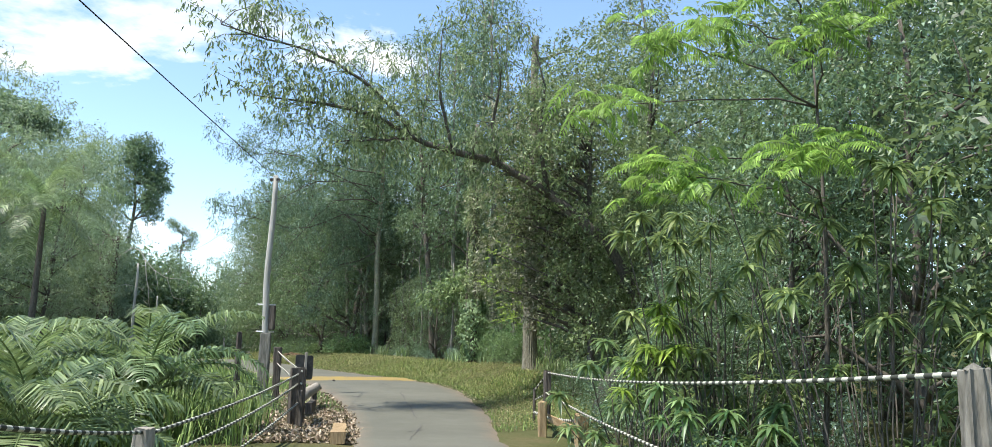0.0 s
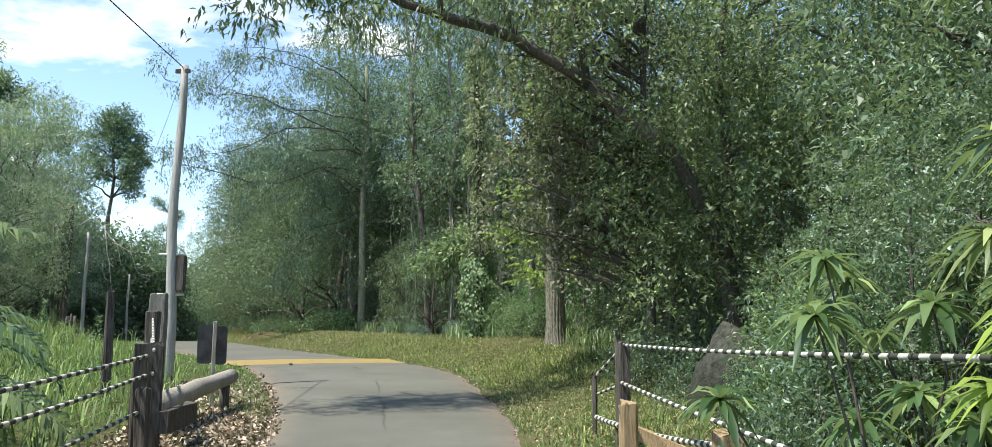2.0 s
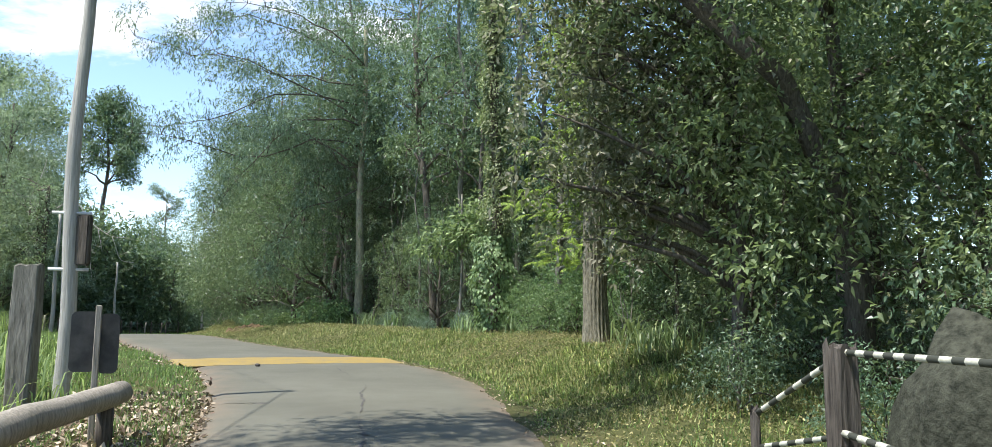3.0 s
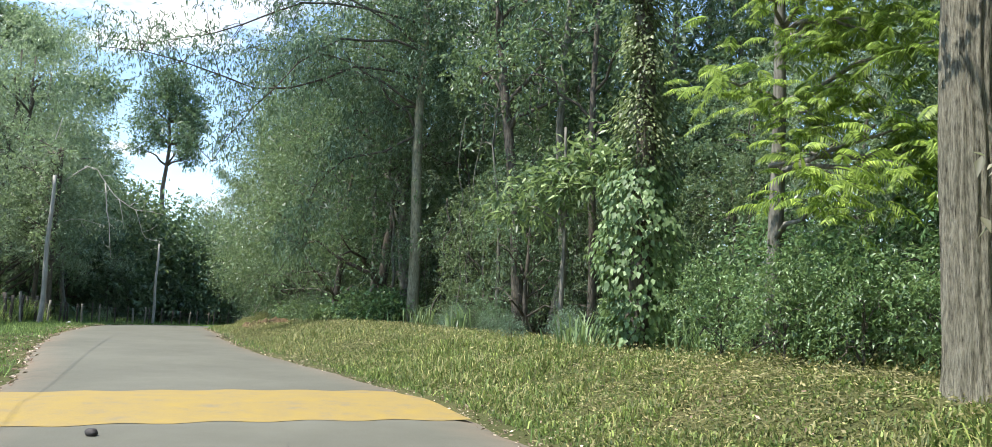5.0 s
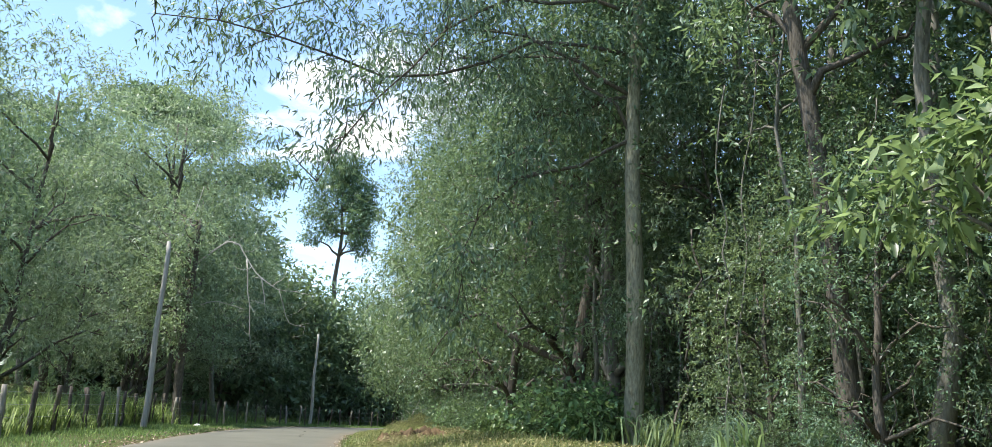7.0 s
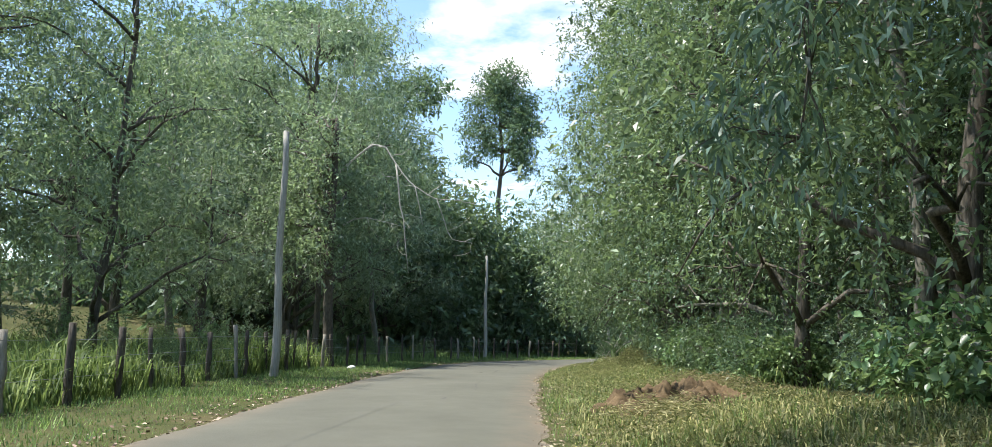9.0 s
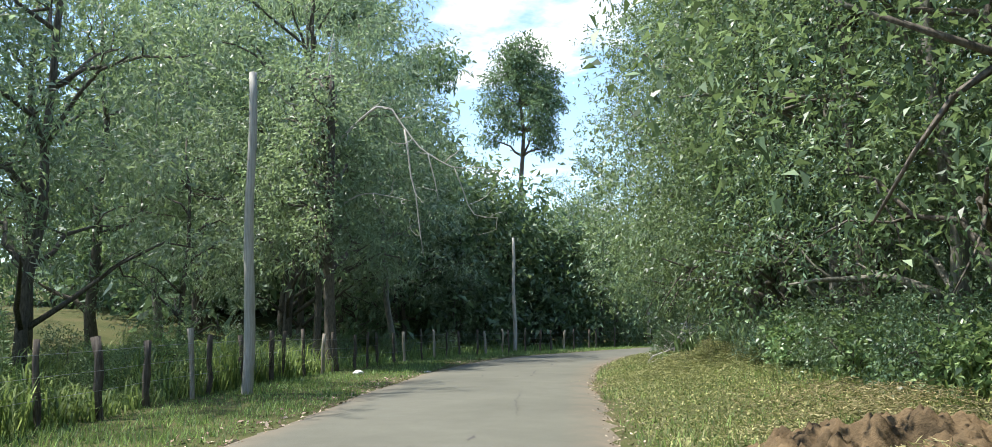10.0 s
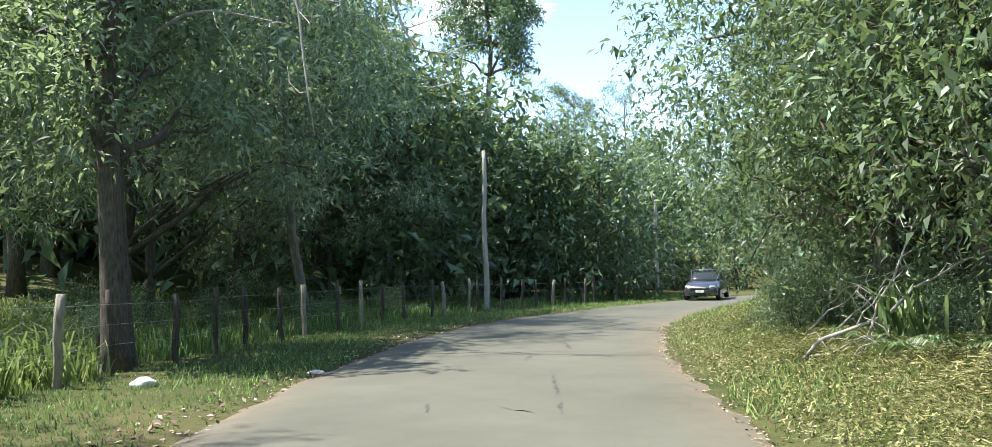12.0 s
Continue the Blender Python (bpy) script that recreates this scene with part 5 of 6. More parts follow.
# thick undergrowth along the foot of the forest past the mown heaps
kind("broad_weed", tree("bush", 28, 0.9, 0.02, lobe_cloud(19, 12, 0.15, 1.15, 0.75, 0.36), 210, 6, 0.15, 0.62, LEAF_FRESH, BARK_DARK, "low dark green weeds with broad leaves by the cut grass", "weed", "broad-leaved weeds along the forest", limbs=4))
for x, y, q in ((-12.4, 64.6, 0.9), (-11.6, 63.9, 1.0), (-10.9, 63.1, 0.95), (-11.2, 64.6, 1.1), (-13.2, 66.2, 0.8), (-10.3, 64.2, 0.9)):
    place("broad_weed", x, y, q)
for x, y, q in ((-9.1, 62.1, 0.5), (-8.2, 61.0, 0.45), (-7.1, 60.3, 0.5), (-6.1, 58.6, 0.45)):
    place("bush", x, y, q)
for k, (x, y) in enumerate(((-10.4, 62.7), (-8.9, 61.5), (-9.5, 62.4), (-7.3, 59.2))):
    reed_tuft(x, y, 34, 1.15, 380 + k, 0.02)
for x, y, q in ((-27.25, 86.6, 0.85), (-26.9, 85.6, 0.8), (-27.7, 88.0, 0.7)):
    place("bush", x, y, q)
FOOT = np.array([(-16.6, 70.4), (-17.9, 71.9), (-19.3, 73.8), (-20.7, 76.0), (-22.4, 78.3), (-23.9, 80.2), (-25.3, 83.3), (-26.4, 86.0), (-27.4, 88.6)])
rf = np.random.default_rng(311)
for k in range(46):
    q = k / 45 * (len(FOOT) - 1)
    i = min(int(q), len(FOOT) - 2)
    x, y = FOOT[i] + (FOOT[i + 1] - FOOT[i]) * (q - i)
    back = 0.35 + 1.1 * rf.random()
    x, y = x + 0.9 * back, y + 0.45 * back
    if y < 78:
        place(("broad_weed", "broad_weed", "bush")[k % 3], x, y, 0.55 + 0.45 * rf.random())
    else:
        place(("bush", "bush_b", "bush")[k % 3], x, y, 0.5 + 0.35 * rf.random())
    if y > 85:
        place("bush_b", x - 0.5, y - 0.2, 0.7)
    if y > 77 and k % 2:
        reed_tuft(x - 0.5, y - 0.2, 46, 1.2 + 0.5 * rf.random(), 320 + k, 0.026)


# ---- fence, stones, bare branches ----
def fence_post(x, y, tall, thick, wood, label, seed, lean=0.0):
    r = np.random.default_rng(seed)
    root = thing("fence_post", (x, y, height(x, y)), label, "fence post", "posts of the wire fence")
    n = 6
    z = np.linspace(-0.25, tall, n)
    p = np.stack([lean * z + r.normal(size=n) * 0.012, r.normal(size=n) * 0.012, z], 1)
    v, f = tube(p, thick * (1 + 0.1 * r.normal(size=n)), 7, 0.08, r)
    link_mesh("post", mesh_from("post", v, f, wood), root)
    return root


STEEL, _nt, _b = material("galvanised_wire", (0.35, 0.35, 0.34), 0.5, 0.5)
_b.inputs["Metallic"].default_value = 0.8
rf = np.random.default_rng(151)
tops = []
y = 57.5
k = 0
while y < 108:
    p = beside(y, 2.9 + 0.25 * rf.normal() * 0.4, -1)
    tall = 1.15 + 0.2 * rf.random()
    pale = k % 6 == 4 or rf.random() < 0.1
    fence_post(*p, tall, 0.044 + 0.02 * rf.random(), WOOD_GREY if pale else WOOD_POST, "pale grey wooden fence post" if pale else "dark crooked wooden fence post", 400 + k, rf.normal() * 0.06)
    tops.append((*p, height(*p)))
    k += 1
    y += 1.15 + 0.35 * rf.random()
wires = thing("fence_wire", tops[0], "thin rusty wire strands between the fence posts", "wire fence")
for h in (0.45, 0.75, 1.05):
    pts = np.array(tops) - np.array(tops[0]) + np.array([0, 0, h])
    v, f = tube(pts, np.full(len(pts), 0.0035), 4)
    link_mesh("strand", mesh_from("strand", v, f, STEEL), wires)


PALE, _nt, _b = material("white_plastic", (0.72, 0.72, 0.70), 0.5, 0.4)
_n = noise_node(_nt, 6, 4)
_nt.links.new(ramp_node(_nt, _n, [(0.3, (0.45, 0.44, 0.42)), (0.6, (0.74, 0.74, 0.72))]), _b.inputs["Base Color"])


def lump(name, x, y, size, flat, mat, label, category, seed, sink=0.25):
    bm = bmesh.new()
    bmesh.ops.create_icosphere(bm, subdivisions=3, radius=1)
    for v in bm.verts:
        q = v.co * 1.4 + Vector((seed * 3.7, 0, 0))
        v.co *= 1 + 0.28 * noise.noise(q) + 0.10 * noise.noise(q * 2.7)
        v.co = Vector((v.co.x * size, v.co.y * size * 0.8, v.co.z * size * flat))
    for f in bm.faces:
        f.smooth = True
    me = bpy.data.meshes.new(name)
    bm.to_mesh(me)
    bm.free()
    me.materials.append(mat)
    ob = link_mesh(name, me)
    ob.matrix_basis = pose(x, y, height(x, y) + size * flat * (1 - 2 * sink) * 0.8, 0, 0, seed * 40)
    return tagged(ob, label, category)


lump("bag", -33.1, 76.6, 0.16, 0.55, PALE, "crumpled white plastic bag on the grass verge", "litter", 1)
lump("bag", -32.4, 79.0, 0.12, 0.35, PALE, "flattened white plastic bag at the road's edge", "litter", 2)
# grey rock darkened to near black: the shade under the leaves is in its colour
ROCK_SHADED = bark("rock_face_shaded", (0.018, 0.020, 0.014), (0.075, 0.078, 0.058), (3, 3, 3), 1.0)
lump("boulder", 3.22, 32.2, 0.68, 1.4, ROCK_SHADED, "big weathered grey boulder beside the bridge end", "boulder", 3, 0.35)
ASPH_DARK, _nt, _b = material("dark_stud", (0.05, 0.045, 0.04), 0.7)
lump("road_stud", -6.5, 42.65, 0.06, 0.6, ASPH_DARK, "small dark stone lying on the road", "stone", 4, 0.2).location.z = LINE_Z[station(42.65)] + 0.05
lump("stone", -31.9, 79.2, 0.05, 0.6, PALE, "small pale stone at the road's edge", "stone", 5, 0.2)


def sweeping_tree():
    """A half-dead tree whose pale bare boughs sweep out over the verge."""
    r = np.random.default_rng(161)
    x, y = -37.25, 78.6
    z0 = height(x, y)
    root = thing("dead_tree", (x, y, z0), "half-dead roadside tree with pale bare boughs sweeping over the verge", "dead tree")
    at = np.array([x, y, z0])
    stem = smooth_line([(0, 0, -0.3), (0.05, 0.1, 2.0), (-0.05, 0.2, 4.6), (0.0, -0.05, 6.5), (-0.05, -0.1, 9.0)], 0.6)
    v, f = tube(stem, np.linspace(0.15, 0.06, len(stem)), 9, 0.05, r)
    link_mesh("trunk", mesh_from("trunk", v, f, BARK_DARK, True), root)
    boughs = [([(-37.3, 78.8, 4.5), (-37.2, 78.6, 6.1), (-36.2, 79.0, 7.9), (-35.0, 79.8, 8.9), (-34.2, 80.0, 8.0), (-33.3, 80.2, 7.0), (-32.4, 80.5, 6.5), (-31.6, 80.8, 6.4)], 0.05),
              ([(-33.3, 80.2, 7.0), (-33.1, 80.3, 6.1), (-32.9, 80.3, 5.4)], 0.02),
              ([(-37.3, 78.8, 4.5), (-36.5, 78.7, 5.1), (-35.3, 79.2, 5.7), (-33.9, 80.0, 5.4)], 0.03),
              ([(-34.2, 80.0, 8.0), (-33.9, 80.0, 6.3), (-33.6, 80.0, 4.9), (-33.4, 80.0, 3.4)], 0.03),
              ([(-32.4, 80.5, 6.5), (-32.1, 80.7, 5.5), (-31.8, 80.8, 4.8), (-31.1, 81.2, 4.7)], 0.018),
              ([(-37.3, 78.5, 6.5), (-37.3, 78.5, 9.0), (-36.8, 78.7, 10.4), (-36.5, 78.8, 11.7)], 0.05),
              ([(-37.3, 78.5, 9.0), (-37.5, 77.5, 9.0), (-37.4, 76.7, 9.5)], 0.03),
              ([(-37.3, 78.5, 8.4), (-36.4, 78.5, 7.6), (-36.2, 78.5, 6.6)], 0.03),
              ([(-37.3, 78.6, 3.4), (-36.6, 78.0, 4.2), (-35.9, 77.4, 4.3), (-35.5, 77.2, 3.6)], 0.028)]
    for pts, thick in boughs:
        p = smooth_line([tuple(np.array(q) - at) for q in pts], 0.25)
        p[1:] += r.normal(size=p[1:].shape) * 0.02
        thick *= 1.35
        out = [tube(p, np.linspace(thick, 0.012, len(p)), 6, 0.03, r)]
        for q in p[3::2]:
            w = unit(r.normal(size=3) + np.array([0.4, 0.0, -0.2]))
            c = [q]
            for _ in range(5):
                w = unit(w + r.normal(size=3) * 0.35)
                c.append(c[-1] + w * (0.14 + 0.18 * r.random()))
            out.append(tube(np.array(c), np.linspace(max(0.010, thick * 0.3), 0.006, 6), 4, 0, r))
        v, f = merge(out)
        link_mesh("bough", mesh_from("bough", v, f, TWIG, True), root)


sweeping_tree()
lone_trunk(-35.4, 77.6, 10, 0.21, BARK_DARK, "dark double-stemmed tree behind the fence", [(x - 2.6, y + 1.6, z, q) for x, y, z, q in lobe_cloud(171, 18, 4.4, 11, 1.9, 0.8)] + [(0.25 - 0.5 * (k % 2), -0.55, 3.7 + 0.75 * k, 0.6) for k in range(9)], 1350, mat=LEAF_PALE, seed=9)
lone_trunk(-35.9, 78.1, 9, 0.17, BARK_DARK, "dark forest tree close behind the fence", [(x - 2.4, y + 1.8, z, q) for x, y, z, q in lobe_cloud(172, 12, 4.4, 10, 1.8, 0.8)] + [(0.2 - 0.4 * (k % 2), -0.4, 3.9 + 0.8 * k, 0.5) for k in range(7)], 900, mat=LEAF_PALE, seed=10, lean=(-0.05, 0))


def fallen_branch(a, b, thick, seed, label):
    r = np.random.default_rng(seed)
    root = thing("fallen_branch", a, label, "branch", "fallen branches at the forest's foot")
    a, b = np.zeros(3), np.array(b) - np.array(a)
    p = curve_line(a, b, 9, 0.12, 0.05, r)
    v, f = tube(p, np.linspace(thick, thick * 0.35, 9), 7, 0.04, r)
    link_mesh("bough", mesh_from("bough", v, f, TWIG, True), root)
    for k in range(5):
        q = p[r.integers(2, 8)]
        e = q + unit(r.normal(size=3) + np.array([0, 0, 0.5])) * (0.3 + 0.45 * r.random())
        v, f = tube(curve_line(q, e, 5, 0.05, 0.05, r), np.linspace(thick * 0.4, 0.006, 5), 5, 0, r)
        link_mesh("twig", mesh_from("twig", v, f, TWIG, True), root)


for a, b, up, thick, seed, label in (((-25.9, 81.4), (-23.3, 82.1), 1.3, 0.03, 181, "long bare fallen branch resting on the undergrowth"),
                                     ((-25.2, 81.6), (-24.2, 82.1), 2.2, 0.02, 182, "bent bare branch rising from the undergrowth"),
                                     ((-26.0, 81.2), (-24.6, 80.9), 0.12, 0.016, 183, "dead branch lying on cut grass"),
                                     ((-25.2, 80.9), (-24.0, 80.2), 0.12, 0.014, 184, "thin dead branch lying on cut grass"),
                                     ((-26.6, 84.6), (-25.0, 84.9), 1.1, 0.018, 185, "grey dead branch tangled in the undergrowth"),
                                     ((-26.9, 86.0), (-25.6, 85.2), 0.9, 0.016, 186, "grey dead branch tangled in the undergrowth"),
                                     ((-25.9, 83.2), (-24.7, 84.1), 1.3, 0.016, 187, "grey dead branch tangled in the undergrowth"),
                                     ((-23.6, 80.9), (-22.2, 80.2), 1.2, 0.016, 188, "grey dead branch tangled in the undergrowth")):
    fallen_branch((*a, height(*a) + 0.02), (*b, height(*b) + up), thick, seed, label)


# ---- bridge end: posts, ropes, log, plate ----
def stripes():
    """Striped barrier rope: dark and pale bands as separate slots."""
    a, nt, b = material("rope_pale", (0.52, 0.52, 0.42), 0.7)
    nt.links.new(ramp_node(nt, noise_node(nt, 30, 3), [(0.3, (0.36, 0.36, 0.28)), (0.7, (0.56, 0.55, 0.45))]), b.inputs["Base Color"])
    c, _, _ = material("rope_dark", (0.045, 0.048, 0.036), 0.75)
    return a, c


ROPE_PALE, ROPE_DARK = stripes()


def rope(a, b, sag, label, thick=0.02, band=0.085):
    a, b = np.array(a, float), np.array(b, float)
    n = max(4, int(np.linalg.norm(b - a) / band))
    p = curve_line((0, 0, 0), b - a, n + 1, -sag)
    root = thing("barrier_rope", a, label, "barrier rope", "striped ropes of the bridge")
    v, f = tube(p, np.full(n + 1, thick), 6)
    me = mesh_from("cord", v, f, ROPE_PALE)
    me.materials.append(ROPE_DARK)
    idx = np.zeros(len(f), np.int32)
    ring = np.arange(len(f)) // 12
    idx[(ring % 2 == 1) & (ring < n)] = 1
    me.polygons.foreach_set("material_index", idx)
    link_mesh("cord", me, root)
    return root


def timber(name, x, y, tall, wx, wy, wood, label, turn=0, seed=1, z0=None, category="post", chip=0.02):
    """A rough squared timber post with worn edges."""
    r = random.Random(seed)
    bm = bmesh.new()
    bmesh.ops.create_cube(bm, size=1)
    bmesh.ops.scale(bm, vec=(wx, wy, tall + 0.3), verts=bm.verts)
    bmesh.ops.translate(bm, vec=(0, 0, (tall + 0.3) / 2 - 0.3), verts=bm.verts)
    bmesh.ops.subdivide_edges(bm, edges=bm.edges, cuts=3)
    for v in bm.verts:
        v.co += Vector((r.gauss(0, chip * 0.35), r.gauss(0, chip * 0.35), r.gauss(0, chip * 0.6) if v.co.z > tall - 0.02 else 0))
    bmesh.ops.bevel(bm, geom=[e for e in bm.edges if e.calc_face_angle(0) > 1.0], offset=0.012, segments=1, affect="EDGES")
    root = thing(name, (x, y, height(x, y) if z0 is None else z0), label, category, "", "", turn)
    part("post", bm, wood, root)
    return root


ZB = -0.2
timber("bridge_post", 1.62, 30.25, 1.18, 0.13, 0.13, WOOD_POST, "dark weathered timber post at the bridge end", 20, 1, ZB)
timber("bridge_post", 1.58, 28.7, 0.62, 0.14, 0.12, WOOD_TAN, "short squared tan timber post of the bridge", 10, 2, ZB)
timber("bridge_post", 2.3, 27.7, 0.5, 0.20, 0.17, WOOD_TAN, "short thick tan timber stub of the bridge", 25, 3, ZB)
timber("bridge_post", 4.3, 17.4, 1.45, 0.13, 0.13, BARK_PALE, "weathered rope post of the bridge", 5, 4, -0.02)
timber("bridge_stake", 1.32, 31.0, 0.75, 0.05, 0.05, WOOD_POST, "thin dark stake in the grass", 0, 5, ZB, "stake")
timber("bridge_post", -3.38, 29.1, 1.12, 0.29, 0.2, WOOD_POST, "thick dark timber post at the bridge end", 30, 6, ZB)
timber("bridge_post", -3.15, 28.6, 0.7, 0.12, 0.12, WOOD_POST, "short dark timber post at the bridge end", 12, 7, ZB)
timber("bridge_post", -1.95, 20.3, 0.62, 0.16, 0.16, WOOD_GREY, "grey timber post with a pale worn top", 8, 8, 0.0)
timber("bridge_post", -0.95, 15.6, 1.2, 0.14, 0.14, WOOD_GREY, "weathered rope post on the bridge", 5, 9, 0.05)
timber("gate_post", -4.85, 31.95, 1.5, 0.16, 0.14, WOOD_POST, "dark old gate post leaning in tall grass", 15, 10, ZB)
timber("gate_post", -6.2, 34.7, 1.85, 0.26, 0.22, BARK_PALE, "thick grey gate post beside the utility pole", 10, 11, ZB)
timber("gate_post", -6.6, 33.85, 1.85, 0.13, 0.13, WOOD_POST, "dark gate post in tall grass", 40, 12, ZB)
rope((1.62, 30.25, 0.94), (4.3, 17.4, 1.40), 0.12, "black and white striped rope along the bridge", 0.019)
rope((1.60, 30.2, 0.52), (4.2, 17.6, 0.35), 0.10, "lower black and white striped rope along the bridge", 0.02)
rope((1.62, 30.25, 0.92), (1.32, 31.0, 0.52), 0.0, "striped rope tied down to a stake", 0.018)
rope((1.60, 30.2, 0.50), (1.34, 31.0, 0.32), 0.0, "striped rope tied to the stake's foot", 0.018)
rope((1.34, 30.9, 0.06), (2.3, 27.75, 0.18), 0.05, "striped tape slung between the timber stubs", 0.032, 0.06)
rope((-3.35, 29.0, 0.80), (-1.95, 20.3, 0.55), 0.06, "striped rope along the bridge's edge", 0.02)
rope((-3.35, 29.0, 0.60), (-1.95, 20.3, 0.28), 0.08, "lower striped rope along the bridge's edge", 0.02)
rope((-3.2, 28.7, 0.28), (-1.7, 20.4, -0.02), 0.05, "lowest striped rope along the bridge's edge", 0.018)
rope((-1.95, 20.3, 0.58), (-0.95, 15.6, 1.20), 0.05, "striped rope rising to the bridge's rope post", 0.02)
rope((-1.95, 20.3, 0.30), (-0.95, 15.6, 0.95), 0.05, "lower striped rope to the bridge's rope post", 0.02)
rope((-3.25, 28.95, 0.86), (-4.85, 31.95, 1.20), 0.02, "striped rope tied to the gate post", 0.018)
rope((-3.25, 28.95, 0.62), (-4.85, 31.95, 0.92), 0.02, "striped rope tied to the gate post", 0.018)


def beam(name, a, b, wide, tall, wood, label, category, seed):
    r = random.Random(seed)
    d = Vector(b) - Vector(a)
    bm = bmesh.new()
    bmesh.ops.create_cube(bm, size=1)
    bmesh.ops.scale(bm, vec=(d.length, wide, tall), verts=bm.verts)
    bmesh.ops.subdivide_edges(bm, edges=[e for e in bm.edges if abs((e.verts[0].co - e.verts[1].co).x) > 0.1], cuts=5)
    for v in bm.verts:
        v.co += Vector((0, r.gauss(0, 0.008), r.gauss(0, 0.008)))
    root = new(name)
    root.matrix_basis = Matrix.Translation((Vector(a) + Vector(b)) / 2) @ d.to_track_quat("X", "Z").to_matrix().to_4x4()
    tagged(root, label, category)
    part("board", bm, wood, root)
    return root


beam("bridge_rail", (1.60, 30.15, 0.30), (1.62, 28.75, 0.24), 0.04, 0.11, WOOD_TAN, "tan plank rail between the bridge posts", "rail", 1)
beam("bridge_rail", (1.58, 30.15, 0.06), (2.25, 27.8, 0.0), 0.04, 0.13, WOOD_TAN, "lower tan plank rail between the bridge posts", "rail", 2)
beam("kerb_beam", (-1.75, 26.4, -0.12), (-2.2, 28.1, -0.13), 0.24, 0.2, WOOD_TAN, "squared timber kerb at the bridge end", "kerb", 3)
beam("guard_beam", (-3.0, 28.7, 0.16), (-3.35, 30.1, 0.12), 0.12, 0.22, WOOD_POST, "dark timber guard beam at the bridge end", "beam", 4)


def guard_log():
    r = np.random.default_rng(191)
    root = thing("guard_log", (-4.4, 33.7, 0.30), "weathered round log laid as a guard rail", "log")
    p = curve_line((0, 0, 0), (0.62, -3.5, -0.10), 10, 0, 0.008, r)
    v, f = tube(p, np.linspace(0.115, 0.14, 10), 14, 0.02, r)
    link_mesh("trunk", mesh_from("trunk", v, f, WOOD_GREY, True), root)
    for t in (0.12, 0.85):
        q = p[int(t * 9)]
        v, f = tube([q + np.array([0, 0, 0.0]), q - np.array([0, 0, 0.62])], (0.08, 0.085), 8, 0.04, r)
        link_mesh("prop", mesh_from("prop", v, f, WOOD_POST), root)


guard_log()


SIGN_BACK, _nt, _b = material("dark_painted_steel", (0.045, 0.045, 0.042), 0.55, 0.4)
_nt.links.new(ramp_node(_nt, noise_node(_nt, 5, 5), [(0.35, (0.028, 0.028, 0.026)), (0.7, (0.085, 0.08, 0.07))]), _b.inputs["Base Color"])


def back_of_sign():
    """A road sign seen from behind: two dark rounded plates on a timber stake."""
    root = thing("road_sign", (-4.73, 33.75, ZB), "small dark road sign seen from behind on a stake", "road sign", turn=28)
    for k, (dx, w) in enumerate(((-0.13, 0.25), (0.11, 0.19))):
        bm = bmesh.new()
        h, c, steps = 0.62, 0.06, 5
        rim = []
        for sx, sz, a0 in ((1, 1, 0), (-1, 1, 90), (-1, -1, 180), (1, -1, 270)):
            for q in range(steps + 1):
                a = radians(a0 + 90 * q / steps)
                rim.append((sx * (w / 2 - c) + c * math.cos(a), sz * (h / 2 - c) + c * math.sin(a)))
        front = bm.faces.new([bm.verts.new((px + dx, 0.05 + 0.02 * k, pz + 1.0 - 0.02 * k)) for px, pz in rim])
        made = bmesh.ops.extrude_face_region(bm, geom=[front])
        bmesh.ops.translate(bm, vec=(0, 0.03, 0), verts=[v for v in made["geom"] if isinstance(v, bmesh.types.BMVert)])
        bmesh.ops.recalc_face_normals(bm, faces=bm.faces)
        part("plate", bm, SIGN_BACK, root)
    bm = bmesh.new()
    bmesh.ops.create_cube(bm, size=1)
    bmesh.ops.scale(bm, vec=(0.06, 0.06, 1.55), verts=bm.verts)
    bmesh.ops.translate(bm, vec=(0, 0, 0.6), verts=bm.verts)
    bmesh.ops.bevel(bm, geom=bm.edges[:], offset=0.008, segments=1, affect="EDGES")
    part("stake", bm, WOOD_GREY, root)


back_of_sign()

# fittings of the pole by the bridge: two short pale arms, a box between them, wires
zl = pole_l.matrix_basis.translation.z
for h in (2.50, 1.70):
    v, f = tube([(-0.22, -0.13, h - zl), (0.26, 0.06, h - zl)], (0.022, 0.022), 8)
    link_mesh("arm", mesh_from("arm", v, f, PALE), pole_l, "pale short cross arm")
bm = bmesh.new()
bmesh.ops.create_cube(bm, size=1)
bmesh.ops.scale(bm, vec=(0.2, 0.12, 0.72), verts=bm.verts)
bmesh.ops.bevel(bm, geom=bm.edges[:], offset=0.02, segments=2, affect="EDGES")
bmesh.ops.translate(bm, vec=(0.18, 0.02, 2.12 - zl), verts=bm.verts)
part("box", bm, WOOD_POST, pole_l, "dark flat box")
bm = bmesh.new()
bmesh.ops.create_cube(bm, size=1)
bmesh.ops.scale(bm, vec=(0.3, 0.06, 0.08), verts=bm.verts)
bmesh.ops.translate(bm, vec=(0, 0, 6.42), verts=bm.verts)
part("crosspiece", bm, WOOD_POST, pole_l)
CABLE, _nt, _b = material("black_cable", (0.02, 0.02, 0.02), 0.6)
cable = thing("overhead_cable", (-6.95, 36.6, zl + 6.5), "thin black overhead cable strung from the pole", "cable")
v, f = tube(curve_line((0, 0, 0), (7.5, -44, -1.0), 24, -0.15), np.full(24, 0.011), 5)
link_mesh("strand", mesh_from("strand", v, f, CABLE), cable)
v, f = tube(curve_line((0.02, 0, -0.1), (-17.0, 27, 0.8), 24, -1.0), np.full(24, 0.005), 5)
